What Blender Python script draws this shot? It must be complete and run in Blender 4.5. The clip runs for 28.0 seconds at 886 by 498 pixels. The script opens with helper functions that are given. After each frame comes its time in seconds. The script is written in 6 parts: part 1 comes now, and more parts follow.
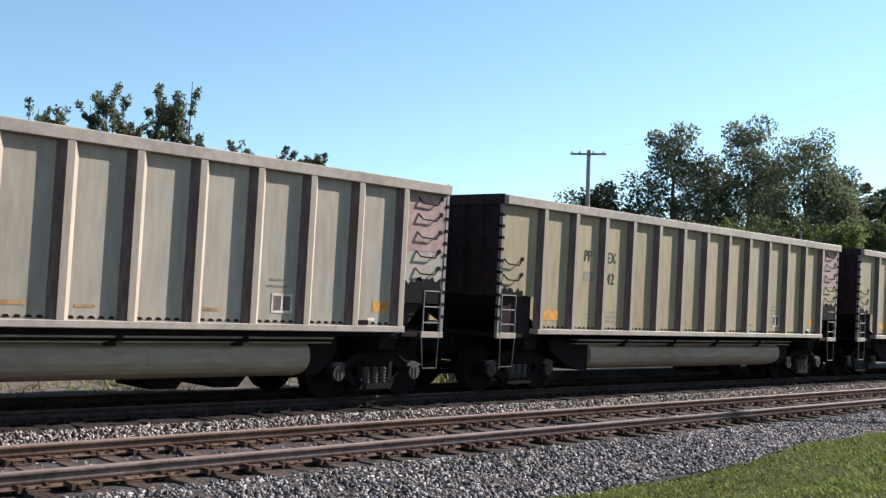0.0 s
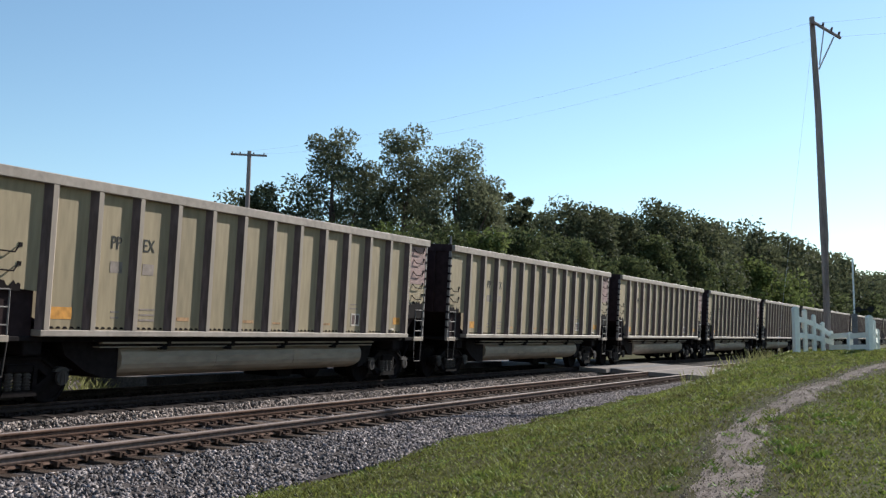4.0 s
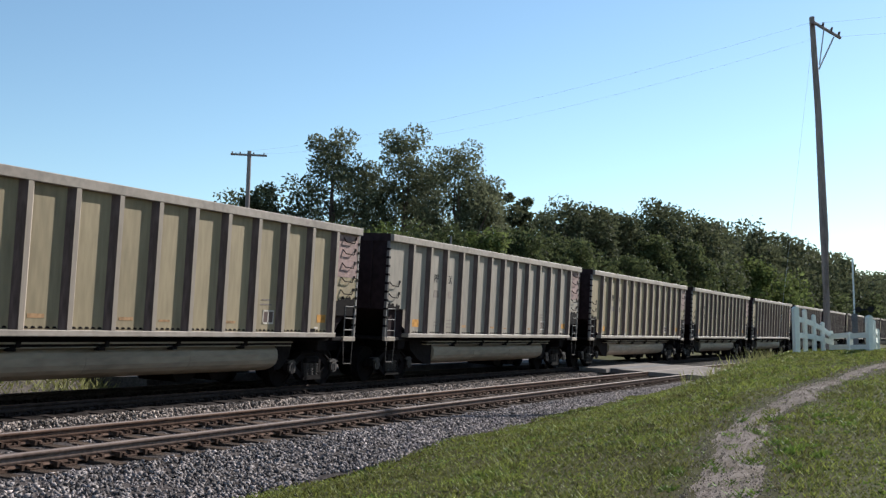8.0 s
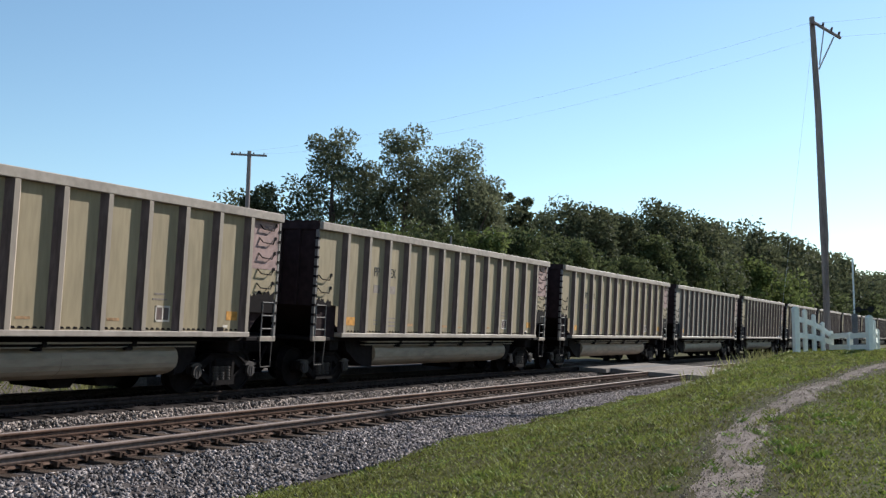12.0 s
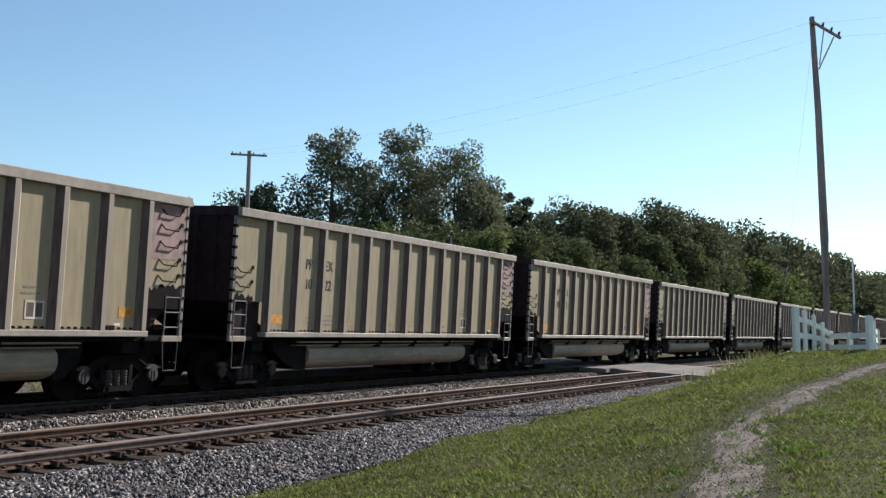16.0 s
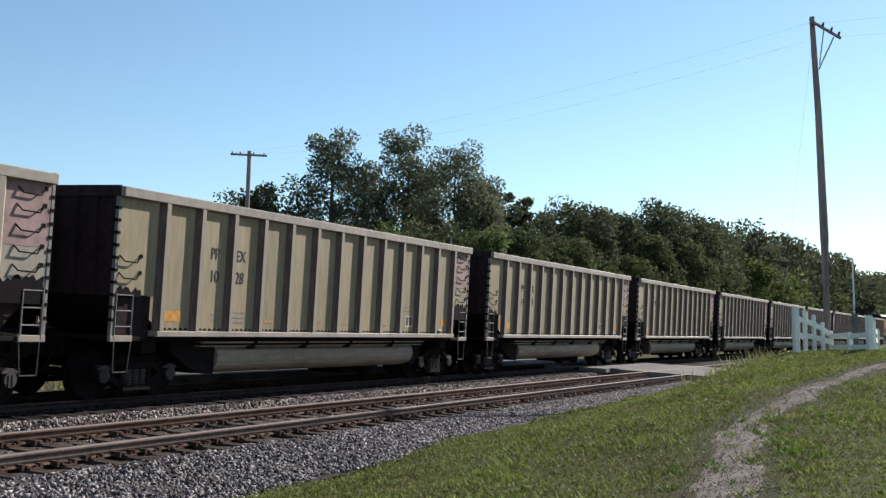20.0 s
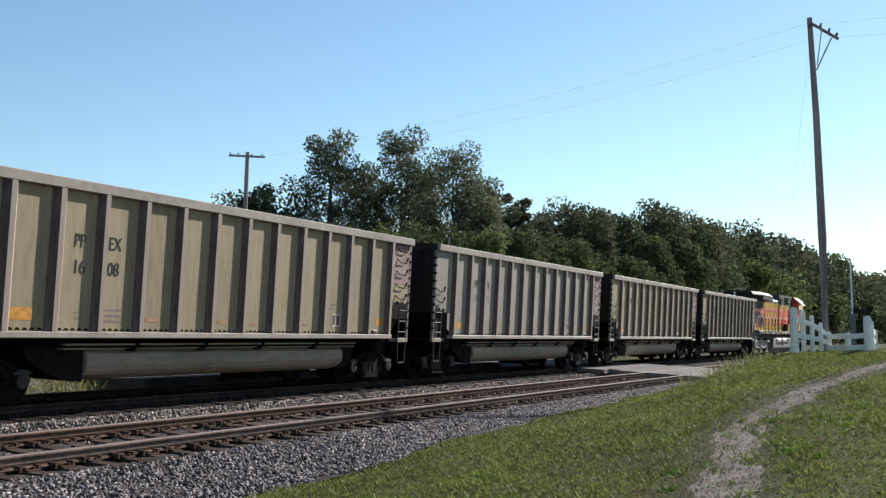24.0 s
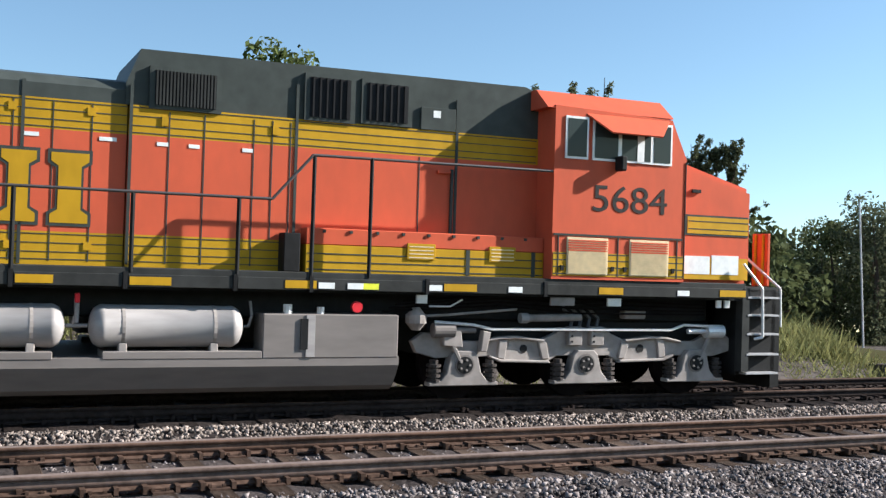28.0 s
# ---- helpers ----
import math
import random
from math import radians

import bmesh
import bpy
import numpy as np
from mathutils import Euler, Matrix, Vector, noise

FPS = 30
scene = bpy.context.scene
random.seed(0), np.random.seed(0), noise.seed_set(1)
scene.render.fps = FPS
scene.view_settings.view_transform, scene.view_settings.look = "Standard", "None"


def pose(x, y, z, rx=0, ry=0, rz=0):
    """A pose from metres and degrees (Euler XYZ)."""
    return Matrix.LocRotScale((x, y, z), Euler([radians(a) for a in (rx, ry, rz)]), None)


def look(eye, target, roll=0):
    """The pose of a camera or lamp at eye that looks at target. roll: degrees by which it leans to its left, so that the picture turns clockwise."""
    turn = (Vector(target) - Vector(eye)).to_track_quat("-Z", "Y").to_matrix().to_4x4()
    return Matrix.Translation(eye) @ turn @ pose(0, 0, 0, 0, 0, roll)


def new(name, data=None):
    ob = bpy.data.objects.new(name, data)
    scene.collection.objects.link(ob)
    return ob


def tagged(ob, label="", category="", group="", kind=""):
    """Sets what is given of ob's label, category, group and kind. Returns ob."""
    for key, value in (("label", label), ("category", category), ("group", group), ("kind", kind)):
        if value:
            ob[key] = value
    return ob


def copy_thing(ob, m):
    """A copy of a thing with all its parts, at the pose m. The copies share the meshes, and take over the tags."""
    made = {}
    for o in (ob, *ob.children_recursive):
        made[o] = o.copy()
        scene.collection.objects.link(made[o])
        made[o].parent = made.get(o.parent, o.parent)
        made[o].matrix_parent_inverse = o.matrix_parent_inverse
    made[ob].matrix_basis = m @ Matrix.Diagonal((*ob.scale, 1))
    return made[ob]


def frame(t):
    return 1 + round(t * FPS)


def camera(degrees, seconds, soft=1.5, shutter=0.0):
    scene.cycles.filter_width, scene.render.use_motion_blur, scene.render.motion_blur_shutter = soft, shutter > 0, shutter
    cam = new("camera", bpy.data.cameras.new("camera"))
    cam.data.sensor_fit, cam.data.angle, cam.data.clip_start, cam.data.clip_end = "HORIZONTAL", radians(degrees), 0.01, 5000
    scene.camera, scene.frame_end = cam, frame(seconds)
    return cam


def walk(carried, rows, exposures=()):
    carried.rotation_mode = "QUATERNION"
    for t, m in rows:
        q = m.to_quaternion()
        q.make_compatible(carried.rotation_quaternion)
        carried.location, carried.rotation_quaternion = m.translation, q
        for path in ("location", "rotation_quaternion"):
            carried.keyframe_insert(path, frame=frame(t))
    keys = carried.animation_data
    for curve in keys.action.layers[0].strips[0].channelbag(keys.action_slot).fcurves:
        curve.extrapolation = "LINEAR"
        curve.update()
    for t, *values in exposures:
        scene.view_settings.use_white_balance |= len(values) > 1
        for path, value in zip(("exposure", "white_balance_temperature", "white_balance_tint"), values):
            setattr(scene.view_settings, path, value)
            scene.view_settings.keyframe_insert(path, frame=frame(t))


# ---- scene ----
# World: the eye stands at (0, 0, EYE); +Y is the resting view, +X to its right.
EYE = 1.6
cam = camera(44.36, 28.0, soft=1.35)
PATH = [
    (0.0, 17.82, 4.80, -0.38), (0.25, 13.95, 4.82, -0.28), (0.5, 10.11, 4.83, -0.19), (0.75, 7.2, 4.84, -0.02),
    (1.0, 4.71, 4.84, 0.10), (1.25, 2.75, 4.82, 0.15), (1.5, 1.26, 4.81, 0.17), (1.75, 0.32, 4.87, 0.25),
    (2.0, 0.0, 4.907, 0.319), (2.5, 0.0, 4.907, 0.319), (12.0, 0.0, 4.907, 0.319), (21.5, 0.0, 4.907, 0.319),
    (23.0, -0.05, 5.05, 0.36), (23.5, -0.07, 5.17, 0.38), (24.0, -0.09, 4.963, 0.389), (24.5, -0.05, 5.08, 0.41),
    (25.0, 0.0, 5.013, 0.432), (25.5, 0.05, 5.02, 0.44), (26.0, 0.119, 5.077, 0.448), (26.25, 0.6, 5.05, 0.50),
    (26.5, 1.721, 5.038, 0.45), (26.75, 3.2, 5.10, 0.40), (27.0, 5.345, 5.14, 0.35), (27.2, 8.6, 5.0, 0.2),
    (27.4, 13.45, 4.81, 0.05), (27.6, 20.29, 4.66, -0.12), (27.8, 28.75, 4.55, -0.16), (28.0, 39.62, 4.25, -0.25),
]
walk(cam, [(t, pose(0, 0, EYE, 90 + pitch, roll, yaw)) for t, yaw, pitch, roll in PATH],
     exposures=[(0.0, 1.61, 6120, 2), (0.8, 1.37, 6120, 2), (1.6, 1.19, 6120, 2), (26.6, 1.19, 6120, 2), (27.3, 1.25, 6120, 2), (28.0, 1.51, 6120, 2)])

# ---- light ----
SUN_AZ, SUN_EL = 43.5, 27.0          # degrees to the right of +Y, above the horizon
world = bpy.data.worlds.new("world")
scene.world = world
world.use_nodes = True
wn = world.node_tree
sky = wn.nodes.new("ShaderNodeTexSky")
sky.sky_type = "NISHITA"
sky.sun_disc = False
sky.sun_elevation, sky.sun_rotation = radians(SUN_EL), radians(SUN_AZ)
sky.altitude, sky.air_density, sky.dust_density, sky.ozone_density = 200, 1.0, 0.12, 1.6
bg = wn.nodes["Background"]
wn.links.new(sky.outputs[0], bg.inputs[0])
bg.inputs[1].default_value = 0.065
sun = new("sun", bpy.data.lights.new("sun", "SUN"))
sun.data.energy, sun.data.angle, sun.data.color = 4.4, radians(0.53), (1.0, 0.915, 0.85)
a_, e_ = radians(SUN_AZ), radians(SUN_EL)
to_sun = Vector((math.sin(a_) * math.cos(e_), math.cos(a_) * math.cos(e_), math.sin(e_)))
sun.matrix_world = look(to_sun * 200, (0, 0, 0))

# ---- materials ----
def material(name, color, rough=0.7, metal=0.0, grain=8.0, vary=0.12, big=0.8, bump=0.0, bump_scale=60.0, tint=None,
             random_island=0.0, random_object=0.0, stretch=(1, 1, 1), translucent=0.0):
    """A surface with fine grain, broad stains, optional relief and piece-to-piece variation."""
    color = tuple(min(0.8, c) for c in (color[0] * 1.36, color[1] * 1.31, color[2] * 1.37))
    m = bpy.data.materials.new(name)
    m.use_nodes = True
    nt = m.node_tree
    N, K = nt.nodes, nt.links
    b = N["Principled BSDF"]
    b.inputs["Roughness"].default_value, b.inputs["Metallic"].default_value = rough, metal
    if rough >= 0.5:
        b.inputs["Specular IOR Level"].default_value = 0.12 if rough < 0.72 else 0.03
    tc = N.new("ShaderNodeTexCoord")
    mp = N.new("ShaderNodeMapping")
    mp.inputs["Scale"].default_value = stretch
    K.new(tc.outputs["Object"], mp.inputs[0])
    n1, n2 = N.new("ShaderNodeTexNoise"), N.new("ShaderNodeTexNoise")
    n1.inputs["Scale"].default_value, n1.inputs["Detail"].default_value = grain, 6
    n2.inputs["Scale"].default_value, n2.inputs["Detail"].default_value = big, 4
    K.new(mp.outputs[0], n1.inputs[0])
    K.new(mp.outputs[0], n2.inputs[0])
    mul = N.new("ShaderNodeMath")
    mul.operation = "ADD"
    K.new(n1.outputs[0], mul.inputs[0])
    K.new(n2.outputs[0], mul.inputs[1])
    rng = N.new("ShaderNodeMapRange")
    rng.inputs[1].default_value, rng.inputs[2].default_value = 0.65, 1.35
    K.new(mul.outputs[0], rng.inputs[0])
    t = tuple(1.33 * c for c in tint) if tint else tuple(c * (1 - 2.2 * vary) for c in color)
    mix = N.new("ShaderNodeMix")
    mix.data_type = "RGBA"
    mix.inputs[6].default_value = (*t, 1)
    mix.inputs[7].default_value = (*(min(1, c * (1 + vary)) for c in color), 1)
    K.new(rng.outputs[0], mix.inputs[0])
    out = mix.outputs[2]
    if random_island or random_object:
        hsv = N.new("ShaderNodeHueSaturation")
        K.new(out, hsv.inputs["Color"])
        if random_island:
            src = N.new("ShaderNodeNewGeometry").outputs["Random Per Island"]
        else:
            src = N.new("ShaderNodeObjectInfo").outputs["Random"]
        r2 = N.new("ShaderNodeMapRange")
        amount = random_island or random_object
        r2.inputs[3].default_value, r2.inputs[4].default_value = 1 - amount, 1 + amount
        K.new(src, r2.inputs[0])
        K.new(r2.outputs[0], hsv.inputs["Value"])
        out = hsv.outputs[0]
    K.new(out, b.inputs["Base Color"])
    if bump:
        n3 = N.new("ShaderNodeTexNoise")
        n3.inputs["Scale"].default_value, n3.inputs["Detail"].default_value = bump_scale, 5
        K.new(mp.outputs[0], n3.inputs[0])
        bp = N.new("ShaderNodeBump")
        bp.inputs["Strength"].default_value, bp.inputs["Distance"].default_value = bump, 0.02
        K.new(n3.outputs[0], bp.inputs["Height"])
        K.new(bp.outputs[0], b.inputs["Normal"])
    if translucent:
        tr = N.new("ShaderNodeBsdfTranslucent")
        K.new(out, tr.inputs[0])
        ms = N.new("ShaderNodeMixShader")
        ms.inputs[0].default_value = translucent
        K.new(b.outputs[0], ms.inputs[1])
        K.new(tr.outputs[0], ms.inputs[2])
        K.new(ms.outputs[0], N["Material Output"].inputs[0])
    return m


M = {}
M["car_side"] = material("weathered_aluminium_tan", (0.216, 0.175, 0.106), 0.6, 0.0, 5, 0.13, 0.5, 0.05, 30, stretch=(2, 2, 0.35), random_object=0.06)
M["car_side_grey"] = material("weathered_aluminium_grey", (0.215, 0.188, 0.150), 0.6, 0.0, 5, 0.13, 0.5, 0.05, 30, stretch=(2, 2, 0.35), random_object=0.05)
M["car_rib"] = material("rib_aluminium", (0.222, 0.186, 0.146), 0.6, 0.0, 6, 0.12, 0.6, stretch=(2, 2, 0.4))
M["car_chord"] = material("top_chord_aluminium", (0.235, 0.202, 0.165), 0.6, 0.0, 7, 0.15, 0.8)
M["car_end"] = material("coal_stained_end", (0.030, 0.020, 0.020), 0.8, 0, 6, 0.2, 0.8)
M["car_tub"] = material("tub_painted_olive", (0.21, 0.175, 0.132), 0.6, 0.0, 4, 0.18, 0.6, stretch=(0.5, 2, 2))
M["car_black"] = material("underframe_black", (0.011, 0.009, 0.009), 0.8, 0, 9, 0.25, 1)
M["car_truck"] = material("truck_dark_iron", (0.010, 0.008, 0.008), 0.75, 0.0, 9, 0.3, 1)
M["wheel_steel"] = material("wheel_steel", (0.042, 0.036, 0.033), 0.6, 0.2, 9, 0.2, 1)
M["ladder"] = material("galvanised_ladder", (0.15, 0.138, 0.126), 0.55, 0.2, 12, 0.15, 2)
M["flank_grime_shade"] = material("grimy_shaded_flank", (0.105, 0.078, 0.068), 0.85, 0, 7, 0.3, 0.8, stretch=(2, 2, 0.4))
M["worn_iron"] = material("worn_iron", (0.050, 0.043, 0.039), 0.6, 0.2, 9, 0.3, 2)
M["coal_mark"] = material("coal_mark", (0.009, 0.007, 0.007), 0.8, 0, 9, 0.2, 1)
M["pink_panel"] = material("faded_maroon_panel", (0.20, 0.135, 0.12), 0.6, 0.1, 7, 0.2, 1.5)
M["lettering"] = material("black_lettering", (0.03, 0.028, 0.026), 0.6, 0, 20, 0.2, 2)
M["stripe_orange"] = material("reflective_orange", (0.42, 0.20, 0.040), 0.6, 0, 9, 0.25, 2)
M["stripe_faded"] = material("faded_orange", (0.26, 0.155, 0.075), 0.6, 0, 14, 0.3, 2)
M["graffiti"] = material("grey_spray_paint", (0.12, 0.098, 0.082), 0.7, 0, 14, 0.3, 2)
M["stripe_pale"] = material("stencil_grey", (0.17, 0.14, 0.115), 0.6, 0, 9, 0.2, 2)
M["stripe_yellow"] = material("reflective_yellow", (0.75, 0.78, 0.05), 0.5, 0, 9, 0.1, 2)
M["rail_rust"] = material("rail_rust", (0.12, 0.075, 0.054), 0.75, 0.1, 14, 0.25, 2, stretch=(1, 1, 1))
M["rail_dust"] = material("rail_side_dusty", (0.135, 0.098, 0.080), 0.8, 0.0, 14, 0.25, 1.5)
# rails under the train: coal dust and the train's shade in one colour
M["rail_coal_shade"] = material("coal_shaded_rail", (0.034, 0.026, 0.023), 0.8, 0.0, 14, 0.25, 2)
M["tank_grey"] = material("fuel_tank_grey", (0.15, 0.135, 0.122), 0.6, 0.0, 4, 0.10, 0.5, stretch=(0.5, 2, 2))
M["rail_head"] = material("rail_head_steel", (0.135, 0.105, 0.09), 0.7, 0.0, 20, 0.1, 3)
M["sleeper"] = material("creosoted_timber", (0.055, 0.040, 0.030), 0.9, 0, 10, 0.3, 1.5, 0.4, 40, stretch=(3, 0.6, 3), random_object=0.3)
M["plate"] = material("tie_plate_rust", (0.08, 0.052, 0.038), 0.8, 0.1, 14, 0.3, 2)
M["ballast"] = material("ballast_bed", (0.058, 0.049, 0.045), 0.95, 0, 16, 0.4, 0.5, 0.9, 22)
# darker bed and sleepers: coal dust plus shade below the cars, as colour
M["ballast_coal_shade"] = material("coal_shaded_bed", (0.030, 0.025, 0.023), 0.95, 0, 16, 0.4, 0.5, 0.9, 22)
M["sleeper_coal_shade"] = material("coal_shaded_timber", (0.024, 0.019, 0.017), 0.9, 0, 10, 0.3, 1.5, 0.4, 40, stretch=(3, 0.6, 3), random_object=0.3)
M["stone"] = material("granite_stone", (0.196, 0.165, 0.140), 0.85, 0, 30, 0.3, 6, random_island=0.7)
M["stone_blue"] = material("slate_stone", (0.145, 0.128, 0.119), 0.8, 0, 30, 0.3, 6, random_island=0.75)
M["soil"] = material("lawn_soil", (0.034, 0.036, 0.011), 0.95, 0, 9, 0.3, 0.35, 0.5, 18, tint=(0.034, 0.026, 0.014))
M["grass"] = material("grass_blades", (0.104, 0.124, 0.026), 0.7, 0, 3, 0.25, 0.6, tint=(0.074, 0.070, 0.024), random_island=0.65, translucent=0.35)
M["dry_grass"] = material("dry_grass_blades", (0.10, 0.08, 0.04), 0.8, 0, 3, 0.25, 0.4, random_island=0.4, translucent=0.3)
M["weed"] = material("tall_weeds", (0.135, 0.145, 0.06), 0.8, 0, 3, 0.25, 0.3, tint=(0.15, 0.135, 0.055), random_island=0.4, translucent=0.3)
M["broadleaf"] = material("broad_leaf_weeds", (0.100, 0.150, 0.026), 0.7, 0, 3, 0.25, 0.3, random_island=0.4, translucent=0.3)
M["gravel"] = material("path_gravel", (0.150, 0.126, 0.108), 0.95, 0, 25, 0.35, 2.2, 0.7, 40, tint=(0.060, 0.046, 0.032))
M["yard_gravel"] = material("yard_gravel", (0.085, 0.074, 0.064), 0.95, 0, 20, 0.3, 0.8, 0.5, 30)
M["asphalt"] = material("road_asphalt", (0.13, 0.125, 0.12), 0.9, 0, 25, 0.2, 0.5, 0.3, 60)
M["concrete"] = material("crossing_concrete", (0.15, 0.132, 0.116), 0.85, 0, 14, 0.15, 0.6, 0.2, 40)
M["bark"] = material("bark", (0.09, 0.07, 0.055), 0.9, 0, 12, 0.3, 2, 0.6, 20, stretch=(2, 2, 0.5))
M["leaf"] = material("leaf_green", (0.072, 0.084, 0.036), 0.75, 0, 1.5, 0.25, 0.18, tint=(0.038, 0.046, 0.020), random_island=0.4, translucent=0.3)
M["leaf_dark"] = material("leaf_dark_green", (0.070, 0.075, 0.039), 0.75, 0, 1.5, 0.25, 0.15, tint=(0.038, 0.044, 0.026), random_island=0.4, translucent=0.3)
M["leaf_willow"] = material("leaf_grey_green", (0.088, 0.094, 0.054), 0.75, 0, 1.5, 0.25, 0.2, tint=(0.052, 0.058, 0.034), random_island=0.25, translucent=0.4)
M["leaf_light"] = material("leaf_light_green", (0.078, 0.092, 0.034), 0.75, 0, 1.5, 0.2, 0.3, tint=(0.05, 0.068, 0.018), random_island=0.5, translucent=0.35)
M["pole_wood"] = material("weathered_pole", (0.24, 0.20, 0.18), 0.9, 0, 14, 0.25, 1, 0.4, 30, stretch=(4, 4, 0.3))
M["wire"] = material("wire", (0.5, 0.55, 0.6), 0.6, 0.3, 5, 0.1, 1)
M["white_paint"] = material("white_paint", (0.66, 0.60, 0.52), 0.5, 0, 9, 0.06, 1)
M["steel_grey"] = material("steel_grey", (0.35, 0.35, 0.35), 0.5, 0.5, 9, 0.1, 1)
M["porcelain"] = material("insulator_brown", (0.10, 0.06, 0.05), 0.3, 0, 9, 0.1, 1)
M["orange"] = material("loco_orange", (0.435, 0.080, 0.038), 0.5, 0, 5, 0.07, 0.5, tint=(0.37, 0.072, 0.038), stretch=(1, 1, 0.5))
M["yellow"] = material("loco_yellow", (0.37, 0.215, 0.012), 0.55, 0, 5, 0.10, 0.5, stretch=(1, 1, 0.5))
M["green"] = material("loco_dark_green", (0.044, 0.051, 0.046), 0.5, 0, 5, 0.15, 0.5)
M["green_worn"] = material("loco_green_dusty", (0.030, 0.031, 0.029), 0.6, 0, 5, 0.2, 0.6)
M["grille"] = material("grille_black", (0.012, 0.012, 0.013), 0.6, 0, 9, 0.2, 1)
M["loco_grey"] = material("running_gear_grey", (0.245, 0.222, 0.200), 0.6, 0.0, 5, 0.2, 1.1)
M["tank_silver"] = material("tank_silver", (0.27, 0.255, 0.24), 0.5, 0.1, 5, 0.12, 0.7, stretch=(0.5, 2, 2))
M["rail_dark"] = material("handrail_dark", (0.085, 0.080, 0.076), 0.38, 0.5, 9, 0.1, 1)
M["silver"] = material("handrail_silver", (0.60, 0.59, 0.57), 0.4, 0.3, 9, 0.1, 1)
M["mast_grey"] = material("mast_grey", (0.14, 0.135, 0.13), 0.6, 0, 9, 0.15, 1)
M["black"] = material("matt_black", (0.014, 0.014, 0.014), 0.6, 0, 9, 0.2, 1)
M["red"] = material("red_paint", (0.55, 0.03, 0.04), 0.5, 0, 9, 0.1, 1)
M["stencil_white"] = material("stencil_white", (0.40, 0.36, 0.30), 0.6, 0, 12, 0.2, 2)
M["label_white"] = material("label_white", (0.75, 0.75, 0.72), 0.5, 0, 12, 0.08, 2)
M["shed_white"] = material("shed_white", (0.55, 0.56, 0.58), 0.45, 0.1, 9, 0.06, 0.8)
M["tan_vent"] = material("vent_tan", (0.55, 0.46, 0.28), 0.5, 0, 9, 0.1, 1)
gl = bpy.data.materials.new("cab_glass")
gl.use_nodes = True
gl.node_tree.nodes["Principled BSDF"].inputs["Base Color"].default_value = (0.04, 0.05, 0.05, 1)
gl.node_tree.nodes["Principled BSDF"].inputs["Roughness"].default_value = 0.06
gl.node_tree.nodes["Principled BSDF"].inputs["Specular IOR Level"].default_value = 0.16
M["glass"] = gl


# ---- mesh helpers ----
def box(bm, x0, x1, y0, y1, z0, z1, bevel=0.0):
    r = bmesh.ops.create_cube(bm, size=1.0, matrix=Matrix.Translation(((x0 + x1) / 2, (y0 + y1) / 2, (z0 + z1) / 2)) @ Matrix.Diagonal((abs(x1 - x0), abs(y1 - y0), abs(z1 - z0), 1)))
    if bevel:
        es = list({e for v in r["verts"] for e in v.link_edges})
        bmesh.ops.bevel(bm, geom=es, offset=bevel, segments=1, affect="EDGES")
    return bm


def prism(bm, pts, axis, a, b):
    """A polygon in the plane across axis, drawn out from a to b. pts: (x,z) for 'y', (y,z) for 'x', (x,y) for 'z'."""
    def put(p, k):
        return {"y": (p[0], k, p[1]), "x": (k, p[0], p[1]), "z": (p[0], p[1], k)}[axis]
    A = [bm.verts.new(put(p, a)) for p in pts]
    B = [bm.verts.new(put(p, b)) for p in pts]
    fs = [bm.faces.new(A), bm.faces.new(B[::-1])]
    n = len(pts)
    for i in range(n):
        fs.append(bm.faces.new((A[i], B[i], B[(i + 1) % n], A[(i + 1) % n])))
    bmesh.ops.recalc_face_normals(bm, faces=fs)
    return bm


def cyl(bm, p, q, r, n=10, r2=None):
    p, q = Vector(p), Vector(q)
    d = q - p
    m = Matrix.Translation((p + q) / 2) @ d.to_track_quat("Z", "Y").to_matrix().to_4x4()
    bmesh.ops.create_cone(bm, cap_ends=True, segments=n, radius1=r, radius2=r if r2 is None else r2, depth=d.length, matrix=m)
    return bm


def tube(bm, pts, r, n=6):
    for p, q in zip(pts, pts[1:]):
        cyl(bm, p, q, r, n)
    return bm


def lathe(bm, pts, n=32):
    """Rings of (x, radius) about the x axis through y = z = 0, closed at both ends."""
    rings = [[bm.verts.new((x, math.cos(2 * math.pi * k / n) * r, math.sin(2 * math.pi * k / n) * r)) for k in range(n)] for x, r in pts]
    for a, b in zip(rings, rings[1:]):
        for k in range(n):
            bm.faces.new((a[k], b[k], b[(k + 1) % n], a[(k + 1) % n]))
    bm.faces.new(rings[0])
    bm.faces.new(rings[-1][::-1])
    bmesh.ops.recalc_face_normals(bm, faces=bm.faces)
    return bm


def mesh_of(bm, mat, smooth=False):
    me = bpy.data.meshes.new("mesh")
    bm.to_mesh(me)
    bm.free()
    for k in (mat if isinstance(mat, (list, tuple)) else [mat]):
        me.materials.append(k)
    if smooth:
        me.polygons.foreach_set("use_smooth", [True] * len(me.polygons))
    return me


def part(name, bm, mat, parent=None, label="", smooth=False, at=None):
    me = bm if isinstance(bm, bpy.types.Mesh) else mesh_of(bm, mat, smooth)
    ob = new(name, me)
    if at is not None:
        ob.matrix_basis = at
    if parent is not None:
        ob.parent = parent
    if label:
        ob["label"] = label
    return ob


